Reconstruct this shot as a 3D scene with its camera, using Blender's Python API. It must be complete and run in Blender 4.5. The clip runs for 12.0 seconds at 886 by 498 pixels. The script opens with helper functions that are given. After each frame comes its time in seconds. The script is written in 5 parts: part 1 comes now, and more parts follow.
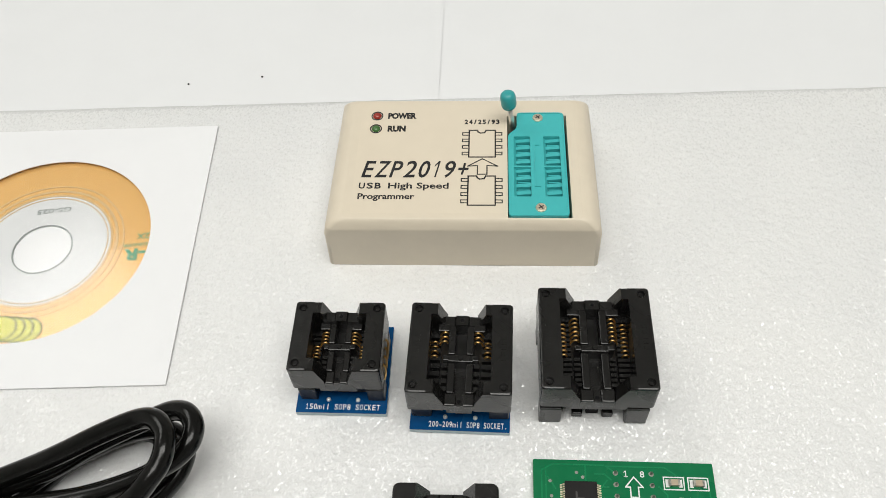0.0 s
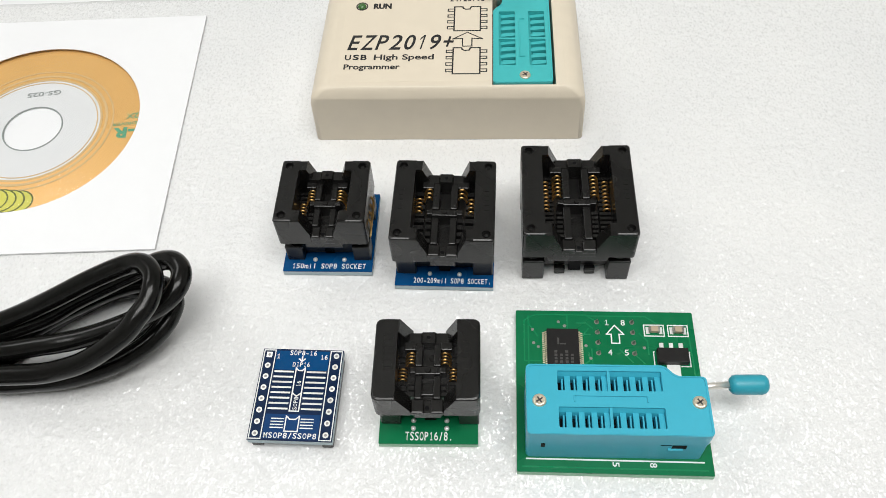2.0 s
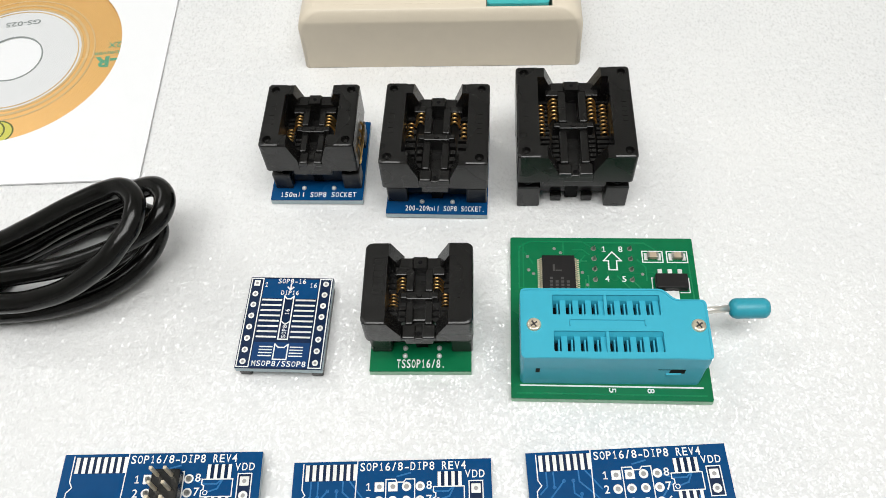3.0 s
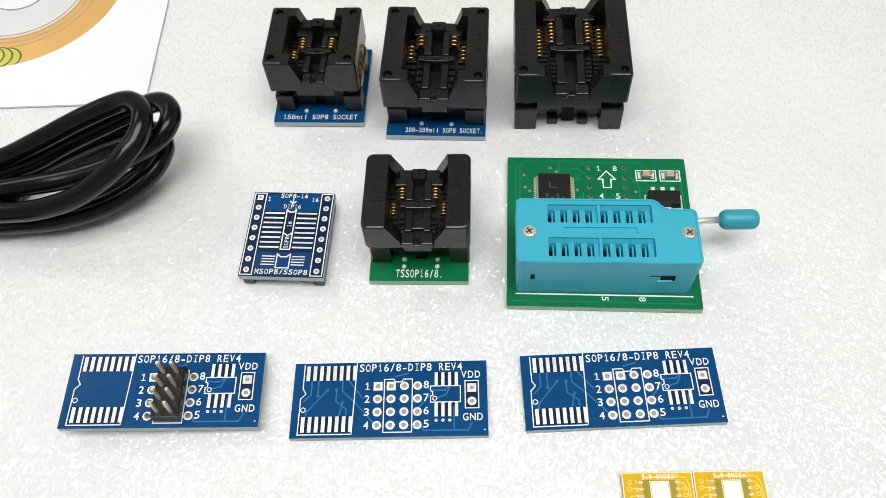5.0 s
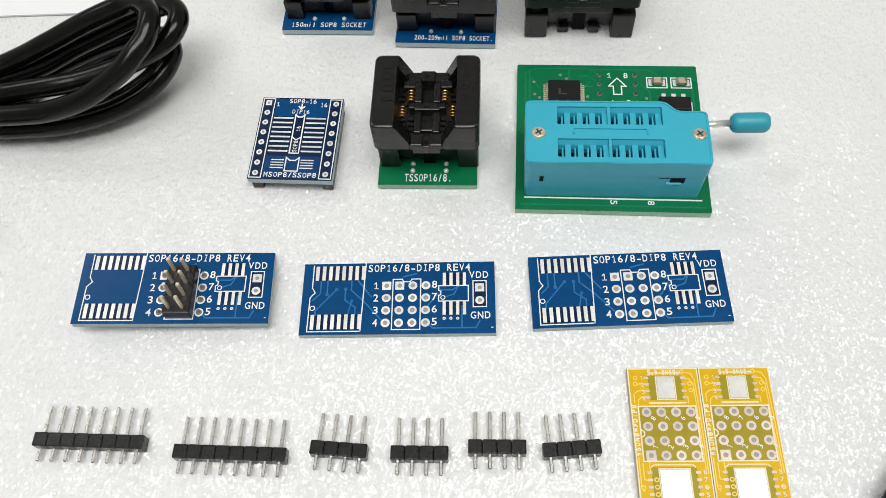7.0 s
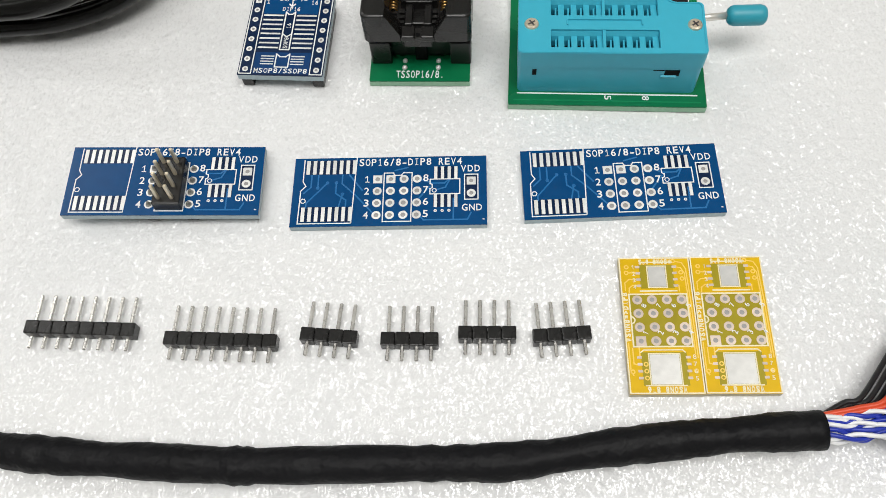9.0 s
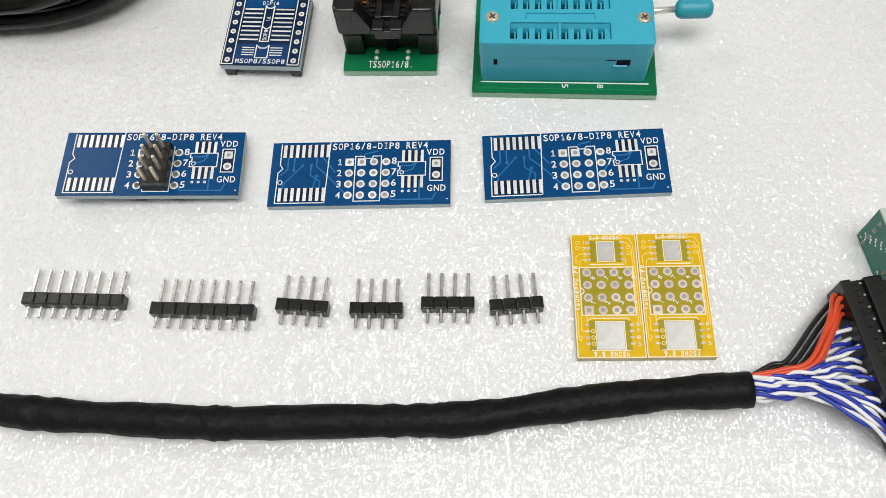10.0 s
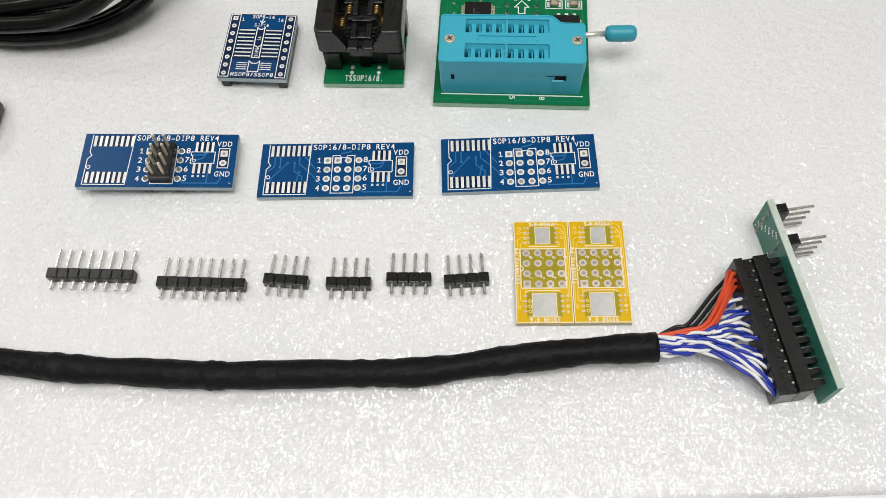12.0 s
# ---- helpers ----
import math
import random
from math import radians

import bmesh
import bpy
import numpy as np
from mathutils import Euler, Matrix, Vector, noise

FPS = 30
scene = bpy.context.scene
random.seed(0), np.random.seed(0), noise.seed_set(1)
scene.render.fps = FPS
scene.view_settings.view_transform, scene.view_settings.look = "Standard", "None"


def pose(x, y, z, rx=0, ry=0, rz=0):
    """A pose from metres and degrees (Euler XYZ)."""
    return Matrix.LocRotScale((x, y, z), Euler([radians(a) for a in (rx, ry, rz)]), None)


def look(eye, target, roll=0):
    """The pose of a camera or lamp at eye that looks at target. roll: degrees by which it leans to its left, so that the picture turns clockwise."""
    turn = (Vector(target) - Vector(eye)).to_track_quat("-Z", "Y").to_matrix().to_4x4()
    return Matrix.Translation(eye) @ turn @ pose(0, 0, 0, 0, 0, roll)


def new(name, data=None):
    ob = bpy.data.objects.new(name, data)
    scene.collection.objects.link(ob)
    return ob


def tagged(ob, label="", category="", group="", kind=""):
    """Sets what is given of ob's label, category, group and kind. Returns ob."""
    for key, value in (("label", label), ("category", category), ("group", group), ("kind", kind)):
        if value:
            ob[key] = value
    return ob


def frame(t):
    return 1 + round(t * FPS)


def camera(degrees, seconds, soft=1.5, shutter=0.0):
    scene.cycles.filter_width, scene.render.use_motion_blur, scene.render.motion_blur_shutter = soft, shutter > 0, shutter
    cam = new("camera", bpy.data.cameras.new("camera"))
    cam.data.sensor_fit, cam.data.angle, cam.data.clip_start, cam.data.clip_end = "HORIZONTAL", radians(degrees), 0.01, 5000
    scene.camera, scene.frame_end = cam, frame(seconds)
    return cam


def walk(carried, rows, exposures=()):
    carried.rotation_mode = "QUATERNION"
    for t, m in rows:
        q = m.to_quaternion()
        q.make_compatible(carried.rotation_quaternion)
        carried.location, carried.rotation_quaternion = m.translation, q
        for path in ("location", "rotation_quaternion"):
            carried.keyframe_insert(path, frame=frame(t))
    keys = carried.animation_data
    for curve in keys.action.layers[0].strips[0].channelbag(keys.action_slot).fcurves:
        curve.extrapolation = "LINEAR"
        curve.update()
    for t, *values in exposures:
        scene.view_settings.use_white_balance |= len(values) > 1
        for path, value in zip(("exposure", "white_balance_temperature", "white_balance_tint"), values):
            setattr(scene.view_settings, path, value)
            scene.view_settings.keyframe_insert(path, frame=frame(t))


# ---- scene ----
from mathutils import geometry

cam = camera(55.72, 12.0, soft=0.85)
PATH = [
    (0, (0.00921, 0.07620, 0.17744), (-0.00348, 0.25204, -0.06529), -4.07),
    (0.5, (0.01058, 0.07547, 0.17871), (-0.00285, 0.24961, -0.06522), -4.29),
    (1, (0.01089, 0.07096, 0.17676), (-0.00250, 0.24819, -0.06492), -3.96),
    (1.5, (0.01315, 0.06173, 0.17179), (-0.00073, 0.23921, -0.06967), -4.52),
    (2, (0.01240, 0.05150, 0.16293), (-0.00023, 0.22252, -0.08323), -4.37),
    (2.5, (0.01306, 0.04753, 0.15716), (0.00036, 0.21188, -0.09349), -4.75),
    (3, (0.01374, 0.04828, 0.15416), (0.00076, 0.20769, -0.09965), -5.03),
    (5, (0.01400, 0.03277, 0.14999), (0.00105, 0.18868, -0.10598), -4.65),
    (5.5, (0.01365, 0.02768, 0.14901), (-0.00056, 0.17961, -0.10928), -5.14),
    (6, (0.01323, 0.02501, 0.14815), (-0.00140, 0.17310, -0.11234), -5.26),
    (6.5, (0.01319, 0.02490, 0.14682), (-0.00191, 0.16970, -0.11548), -5.42),
    (7, (0.01379, 0.02366, 0.14506), (-0.00205, 0.16557, -0.11878), -5.74),
    (9, (0.01586, 0.01230, 0.13807), (-0.00093, 0.14261, -0.13163), -6.53),
    (9.5, (0.01841, 0.00971, 0.14023), (0.00120, 0.13832, -0.13025), -6.69),
    (10, (0.02373, 0.00469, 0.14739), (0.00601, 0.13228, -0.12355), -7.07),
    (10.5, (0.03055, -0.00648, 0.15902), (0.01463, 0.12517, -0.11008), -6.13),
    (11, (0.03455, -0.01046, 0.16331), (0.01993, 0.12102, -0.10595), -5.63),
    (11.5, (0.03388, -0.01299, 0.16686), (0.01955, 0.11935, -0.10199), -5.47),
    (12, (0.03085, -0.01505, 0.17022), (0.01803, 0.11916, -0.09778), -4.54),
]
walk(cam, [(t, look(eye, target, roll)) for t, eye, target, roll in PATH], exposures=[(0.0, -0.06, 6650, 9), (1.0, 0.0, 6610, 9.5), (1.5, 0.05, 6530, 10), (2.0, 0.08, 6510, 10), (2.5, 0.11, 6500, 10), (3.2, 0.11, 6500, 10), (6.0, 0.04, 6500, 10.5), (7.0, -0.04, 6520, 10), (9.0, -0.06, 6560, 10.5), (12.0, -0.13, 6590, 11.5)])

# ---- world, light ----
world = bpy.data.worlds.new("room_air")
world.use_nodes = True
world.node_tree.nodes["Background"].inputs[0].default_value = (0.9, 0.95, 1.0, 1)
world.node_tree.nodes["Background"].inputs[1].default_value = 0.08
scene.world = world


def ceiling_lamp(x, y, z, sx, sy, watts, colour):
    data = bpy.data.lights.new("ceiling_lamp", "AREA")
    data.shape, data.size, data.size_y, data.energy, data.color = "RECTANGLE", sx, sy, watts, colour
    lamp = new("ceiling_lamp", data)
    lamp.matrix_world = look((x, y, z), (x * 0.2, 0.13 + y * 0.1, 0))
    return lamp


ceiling_lamp(0.10, -0.22, 1.62, 1.5, 0.75, 27.0, (0.985, 0.985, 0.965))
ceiling_lamp(-1.1, 0.9, 1.62, 0.9, 0.5, 7.0, (0.985, 0.985, 0.965))

# ---- materials ----


def material(name, colour, rough=0.5, metal=0.0, vary=0.08, scale=300.0, bump=0.0, bump_scale=None, spec=0.5, coat=0.0, island=0.0):
    """Principled surface with colour varied at two scales and an optional fine relief."""
    m = bpy.data.materials.new(name)
    m.use_nodes = True
    nt = m.node_tree
    b = nt.nodes["Principled BSDF"]
    tc = nt.nodes.new("ShaderNodeTexCoord")
    big, fine = nt.nodes.new("ShaderNodeTexNoise"), nt.nodes.new("ShaderNodeTexNoise")
    big.inputs["Scale"].default_value, fine.inputs["Scale"].default_value = scale * 0.25, scale * 2.5
    fine.inputs["Detail"].default_value = 4
    mix = nt.nodes.new("ShaderNodeMath")
    mix.operation = "ADD"
    for n, k in ((big, 0), (fine, 1)):
        nt.links.new(tc.outputs["Object"], n.inputs["Vector"])
        nt.links.new(n.outputs["Fac"], mix.inputs[k])
    ramp = nt.nodes.new("ShaderNodeMapRange")
    ramp.inputs["From Min"].default_value, ramp.inputs["From Max"].default_value = 0.6, 1.4
    ramp.inputs["To Min"].default_value, ramp.inputs["To Max"].default_value = 1 - vary, 1 + vary
    nt.links.new(mix.outputs[0], ramp.inputs["Value"])
    value = ramp.outputs[0]
    if island:
        info = nt.nodes.new("ShaderNodeObjectInfo")
        r2 = nt.nodes.new("ShaderNodeMapRange")
        r2.inputs["To Min"].default_value, r2.inputs["To Max"].default_value = 1 - island, 1 + island
        nt.links.new(info.outputs["Random"], r2.inputs["Value"])
        mul = nt.nodes.new("ShaderNodeMath")
        mul.operation = "MULTIPLY"
        nt.links.new(value, mul.inputs[0])
        nt.links.new(r2.outputs[0], mul.inputs[1])
        value = mul.outputs[0]
    tint = nt.nodes.new("ShaderNodeVectorMath")
    tint.operation = "SCALE"
    tint.inputs[0].default_value = colour
    nt.links.new(value, tint.inputs["Scale"])
    nt.links.new(tint.outputs[0], b.inputs["Base Color"])
    b.inputs["Metallic"].default_value = metal
    b.inputs["Specular IOR Level"].default_value = spec
    b.inputs["Coat Weight"].default_value = coat
    rr = nt.nodes.new("ShaderNodeMapRange")
    rr.inputs["To Min"].default_value, rr.inputs["To Max"].default_value = max(0.02, rough - 0.08), min(1, rough + 0.08)
    nt.links.new(big.outputs["Fac"], rr.inputs["Value"])
    nt.links.new(rr.outputs[0], b.inputs["Roughness"])
    if bump:
        bp = nt.nodes.new("ShaderNodeBump")
        bp.inputs["Strength"].default_value = 1.0
        bp.inputs["Distance"].default_value = bump
        bn = nt.nodes.new("ShaderNodeTexNoise")
        bn.inputs["Scale"].default_value = bump_scale or scale * 4
        bn.inputs["Detail"].default_value = 3
        nt.links.new(tc.outputs["Object"], bn.inputs["Vector"])
        nt.links.new(bn.outputs["Fac"], bp.inputs["Height"])
        nt.links.new(bp.outputs[0], b.inputs["Normal"])
    return m


def foam_material():
    """White closed-cell packing foam: skin of small shiny cells."""
    m = bpy.data.materials.new("packing_foam")
    m.use_nodes = True
    nt = m.node_tree
    b = nt.nodes["Principled BSDF"]
    tc = nt.nodes.new("ShaderNodeTexCoord")
    geo = nt.nodes.new("ShaderNodeNewGeometry")
    big = nt.nodes.new("ShaderNodeTexNoise")
    big.inputs["Scale"].default_value = 18
    big.inputs["Detail"].default_value = 3
    fine = nt.nodes.new("ShaderNodeTexNoise")
    fine.inputs["Scale"].default_value = 520
    fine.inputs["Detail"].default_value = 3
    for n in (big, fine):
        nt.links.new(tc.outputs["Object"], n.inputs["Vector"])
    bp = nt.nodes.new("ShaderNodeBump")
    bp.inputs["Strength"].default_value = 1.0
    bp.inputs["Distance"].default_value = 0.00055
    nt.links.new(fine.outputs["Fac"], bp.inputs["Height"])
    nt.links.new(bp.outputs[0], b.inputs["Normal"])
    # the skin is a film of small shiny waves
    cells = nt.nodes.new("ShaderNodeTexNoise")
    cells.inputs["Scale"].default_value = 1500
    cells.inputs["Detail"].default_value = 2.2
    cells.inputs["Roughness"].default_value = 0.6
    lie = nt.nodes.new("ShaderNodeMapping")
    lie.inputs["Scale"].default_value = (1.2, 0.72, 1.0)
    nt.links.new(tc.outputs["Object"], lie.inputs["Vector"])
    nt.links.new(lie.outputs[0], cells.inputs["Vector"])
    off = nt.nodes.new("ShaderNodeVectorMath")
    off.operation = "SUBTRACT"
    off.inputs[1].default_value = (0.5, 0.5, 0.5)
    nt.links.new(cells.outputs["Color"], off.inputs[0])
    amp = nt.nodes.new("ShaderNodeVectorMath")
    amp.operation = "SCALE"
    amp.inputs["Scale"].default_value = 2.3
    nt.links.new(off.outputs[0], amp.inputs[0])
    tilt = nt.nodes.new("ShaderNodeVectorMath")
    tilt.operation = "ADD"
    nt.links.new(amp.outputs[0], tilt.inputs[0])
    nt.links.new(geo.outputs["Normal"], tilt.inputs[1])
    unit = nt.nodes.new("ShaderNodeVectorMath")
    unit.operation = "NORMALIZE"
    nt.links.new(tilt.outputs[0], unit.inputs[0])
    nt.links.new(unit.outputs[0], b.inputs["Coat Normal"])
    b.inputs["Coat Weight"].default_value = 1.0
    b.inputs["Coat Roughness"].default_value = 0.05
    b.inputs["Coat IOR"].default_value = 1.8
    ramp = nt.nodes.new("ShaderNodeValToRGB")
    ramp.color_ramp.elements[0].position, ramp.color_ramp.elements[1].position = 0.3, 0.7
    ramp.color_ramp.elements[0].color, ramp.color_ramp.elements[1].color = (0.74, 0.745, 0.75, 1), (0.80, 0.80, 0.795, 1)
    nt.links.new(big.outputs["Fac"], ramp.inputs["Fac"])
    nt.links.new(ramp.outputs["Color"], b.inputs["Base Color"])
    b.inputs["Roughness"].default_value = 0.6
    b.inputs["Specular IOR Level"].default_value = 0.3
    return m


FOAM = foam_material()
PAPER = material("white_paper", (0.76, 0.768, 0.78), 0.7, vary=0.015, scale=30, bump=0.00004, bump_scale=600)
ENVELOPE = material("sleeve_paper", (0.83, 0.835, 0.85), 0.65, vary=0.012, scale=60, bump=0.00003, bump_scale=900)
PLASTER = material("painted_plaster", (0.74, 0.74, 0.72), 0.8, vary=0.04, scale=6, bump=0.001, bump_scale=80)
CARPET = material("grey_floor", (0.30, 0.29, 0.28), 0.8, vary=0.1, scale=10)
BEIGE = material("beige_abs", (0.70, 0.622, 0.50), 0.42, vary=0.03, scale=120, bump=0.00003, bump_scale=3500)
BEIGE_LABEL = material("beige_label_film", (0.71, 0.63, 0.507), 0.38, vary=0.02, scale=90)
INK = material("black_ink", (0.012, 0.012, 0.013), 0.5, vary=0.2, scale=900)
KNOB_TEAL = material("teal_knob", (0.03, 0.33, 0.34), 0.4, vary=0.05, scale=250)
KNOB_CYAN = material("cyan_knob", (0.025, 0.31, 0.40), 0.4, vary=0.05, scale=250)
TEAL = material("teal_nylon", (0.055, 0.45, 0.46), 0.38, vary=0.04, scale=250, bump=0.00002, bump_scale=3000)
CYAN = material("cyan_nylon", (0.04, 0.40, 0.54), 0.38, vary=0.04, scale=250, bump=0.00002, bump_scale=3000)
BLACK = material("black_pps", (0.0085, 0.0081, 0.0077), 0.28, spec=0.44, vary=0.25, scale=350, bump=0.00003, bump_scale=2600)
# near-black that puts the shade of slots, wells and small holes into colour
RECESS_SHADE = material("recess_shade", (0.0015, 0.0015, 0.002), 0.6, spec=0.12, vary=0.1)
BLUE = material("blue_soldermask", (0.002, 0.057, 0.18), 0.25, vary=0.12, scale=160, spec=0.22)
TRACE = material("blue_trace", (0.02, 0.15, 0.37), 0.28, vary=0.08, scale=300, spec=0.3)
NAVY = material("navy_soldermask", (0.003, 0.016, 0.055), 0.28, vary=0.12, scale=200, spec=0.3)
GREEN = material("green_soldermask", (0.002, 0.148, 0.055), 0.28, vary=0.10, scale=160, spec=0.3)
GREEN_TRACE = material("green_trace", (0.007, 0.20, 0.078), 0.28, vary=0.08, scale=300, spec=0.3)
SEA = material("sea_green_soldermask", (0.03, 0.19, 0.14), 0.35, vary=0.25, scale=400, spec=0.3)
FIBRE_EDGE = material("glass_fibre_edge", (0.42, 0.52, 0.56), 0.55, vary=0.15, scale=500)
FIBRE_GREEN = material("green_fibre_edge", (0.30, 0.52, 0.36), 0.55, vary=0.15, scale=500)
YELLOW = material("yellow_soldermask", (0.70, 0.43, 0.006), 0.3, vary=0.08, scale=160, spec=0.3)
OLIVE = material("olive_laminate", (0.36, 0.29, 0.02), 0.3, vary=0.10, scale=200, spec=0.3)
SILK = material("white_silkscreen", (0.80, 0.81, 0.80), 0.6, vary=0.06, scale=900)
CREAM_SILK = material("cream_silkscreen", (0.82, 0.74, 0.50), 0.6, vary=0.08, scale=900)
TIN = material("tinned_pad", (0.84, 0.84, 0.82), 0.38, metal=0.35, vary=0.10, scale=700, bump=0.00003, bump_scale=1800, island=0.12)
LEAD = material("tinned_brass_lead", (0.84, 0.74, 0.56), 0.32, metal=0.55, vary=0.08, scale=800, island=0.15)
PIN = material("tinned_pin", (0.66, 0.645, 0.61), 0.26, metal=0.85, vary=0.08, scale=800, island=0.10)
STEEL = material("nickel_steel", (0.86, 0.82, 0.76), 0.36, metal=0.75, vary=0.06, scale=500)
SCREW = material("nickel_screw", (0.82, 0.72, 0.56), 0.3, metal=0.7, vary=0.3, scale=500, bump=0.00012, bump_scale=1400)
GOLD = material("gold_contact", (0.70, 0.43, 0.16), 0.36, metal=1.0, vary=0.10, scale=700, island=0.15)
CABLE = material("black_pvc", (0.004, 0.004, 0.0036), 0.2, spec=0.3, vary=0.15, scale=120, bump=0.00003, bump_scale=1200)
TAPE = material("black_sleeve_tape", (0.006, 0.006, 0.007), 0.55, spec=0.16, vary=0.25, scale=160, bump=0.0011, bump_scale=210)
WIRE_BLUE = material("blue_wire", (0.015, 0.035, 0.36), 0.35, vary=0.1)
WIRE_WHITE = material("white_wire", (0.80, 0.80, 0.80), 0.35, vary=0.04)
WIRE_RED = material("red_wire", (0.66, 0.07, 0.022), 0.35, vary=0.1)
WIRE_BLACK = material("black_wire", (0.014, 0.014, 0.015), 0.35, vary=0.1)
DISC_GOLD = material("gold_disc", (0.80, 0.47, 0.16), 0.28, metal=0.25, vary=0.06, scale=40)
DISC_CLEAR = material("clear_hub", (0.70, 0.71, 0.72), 0.55, vary=0.02, scale=60)
DISC_GREY = material("grey_disc_ink", (0.25, 0.28, 0.27), 0.5, vary=0.1)
DISC_INK = material("green_disc_ink", (0.10, 0.34, 0.20), 0.5, vary=0.1)
DISC_YELLOW = material("yellow_green_ink", (0.62, 0.60, 0.10), 0.5, vary=0.1)
RED_LED = material("red_led_lens", (0.30, 0.03, 0.02), 0.25, vary=0.1)
GREEN_LED = material("green_led_lens", (0.05, 0.14, 0.04), 0.25, vary=0.1)
CHIP = material("chip_mould", (0.012, 0.011, 0.011), 0.5, vary=0.15, scale=600, spec=0.22)
CHIP_PRINT = material("laser_mark", (0.05, 0.047, 0.045), 0.6, vary=0.15, scale=900)
CERAMIC = material("capacitor_ceramic", (0.45, 0.36, 0.26), 0.45, vary=0.1)

PALE_EDGE = material("pale_board_edge", (0.50, 0.56, 0.50), 0.55, vary=0.15, scale=500)
PLUG = material("dark_grey_plug", (0.06, 0.055, 0.055), 0.45, vary=0.1)
ROSE_TIN = material("rosy_tinned_pad", (0.70, 0.58, 0.49), 0.4, metal=0.3, vary=0.10, scale=700, bump=0.00003, bump_scale=1800, island=0.12)
SOLDER = material("dull_solder", (0.34, 0.33, 0.30), 0.3, metal=0.8, vary=0.3, scale=900, bump=0.00015, bump_scale=1500, island=0.2)
THERMAL = material("brushed_tin_pad", (0.80, 0.79, 0.76), 0.34, metal=0.75, vary=0.10, scale=300, bump=0.00002, bump_scale=900, island=0.1)
PLATED = material("plated_hole", (0.33, 0.32, 0.31), 0.5, vary=0.2, scale=900)

# ---- building helpers: shapes are drawn in millimetres ----
MM = 0.001


def link_mesh(name, bm, mat, parent=None, label=""):
    me = bpy.data.meshes.new(name)
    bmesh.ops.scale(bm, vec=(MM, MM, MM), verts=bm.verts)
    bmesh.ops.recalc_face_normals(bm, faces=bm.faces)
    bm.to_mesh(me)
    bm.free()
    me.materials.append(mat)
    ob = new(name, me)
    ob.parent = parent
    if label:
        ob["label"] = label
    return ob


def part(name, bm, mat, parent, label="", smooth=False):
    ob = link_mesh(name, bm, mat, parent, label)
    if smooth:
        for p in ob.data.polygons:
            p.use_smooth = True
    return ob


def again(ob, x, y, z=0.0, rz=0.0, parent=None):
    """Another piece on the same mesh, moved in millimetres."""
    o = ob.copy()
    scene.collection.objects.link(o)
    o.parent = parent or ob.parent
    o.matrix_basis = pose(x * MM, y * MM, z * MM, 0, 0, rz)
    return o


def thing(name, x, y, z, rz, label, category, group="", rx=0.0, ry=0.0):
    e = new(name)
    e.empty_display_size = 0.01
    e.matrix_world = pose(x * MM, y * MM, z * MM, rx, ry, rz)
    return tagged(e, label, category, group)


def append(bm, other):
    me = bpy.data.meshes.new("t")
    other.to_mesh(me)
    other.free()
    bm.from_mesh(me)
    bpy.data.meshes.remove(me)
    return bm


def box(x0, x1, y0, y1, z0, z1, bevel=0.0, bm=None, segments=2):
    b = bmesh.new()
    bmesh.ops.create_cube(b, size=1, matrix=Matrix.Translation(((x0 + x1) / 2, (y0 + y1) / 2, (z0 + z1) / 2)) @ Matrix.Diagonal((x1 - x0, y1 - y0, z1 - z0, 1)))
    if bevel:
        bmesh.ops.bevel(b, geom=b.edges[:], offset=bevel, segments=segments, affect="EDGES", profile=0.5)
    return append(bm, b) if bm is not None else b


def cyl(p, q, r, r2=None, seg=16, bm=None, bevel=0.0):
    b = bmesh.new()
    p, q = Vector(p), Vector(q)
    d = q - p
    m = Matrix.Translation((p + q) / 2) @ d.to_track_quat("Z", "Y").to_matrix().to_4x4()
    bmesh.ops.create_cone(b, cap_ends=True, segments=seg, radius1=r, radius2=r if r2 is None else r2, depth=d.length, matrix=m)
    if bevel:
        rims = [e for e in b.edges if any(len(f.verts) > 4 for f in e.link_faces)]
        bmesh.ops.bevel(b, geom=rims, offset=bevel, segments=3, affect="EDGES", profile=0.5)
    return append(bm, b) if bm is not None else b


def rounded(x0, x1, y0, y1, r, n=5):
    """Outline of a rectangle with rounded corners, anticlockwise."""
    pts = []
    for cx, cy, a0 in ((x1 - r, y1 - r, 0), (x0 + r, y1 - r, 90), (x0 + r, y0 + r, 180), (x1 - r, y0 + r, 270)):
        for k in range(n + 1):
            a = radians(a0 + 90 * k / n)
            pts.append((cx + r * math.cos(a), cy + r * math.sin(a)))
    return pts


def round_poly(pts, r, n=4):
    """Outline with its corners rounded."""
    out = []
    for k, (x, y) in enumerate(pts):
        p, a, c = Vector((x, y)), Vector(pts[k - 1]), Vector(pts[(k + 1) % len(pts)])
        u, v = (a - p), (c - p)
        s = min(r, u.length * 0.45, v.length * 0.45)
        q0, q1 = p + u.normalized() * s, p + v.normalized() * s
        out += [tuple(q0.lerp(p, t).lerp(p.lerp(q1, t), t)) for t in [j / n for j in range(n + 1)]]
    return out


def circle(cx, cy, r, n=14):
    return [(cx + r * math.cos(2 * math.pi * k / n), cy + r * math.sin(2 * math.pi * k / n)) for k in range(n)]


def inside(p, loop):
    odd = False
    for (ax, ay), (bx, by) in zip(loop, [*loop[1:], loop[0]]):
        if (ay > p.y) != (by > p.y) and p.x < ax + (p.y - ay) / (by - ay) * (bx - ax):
            odd = not odd
    return odd


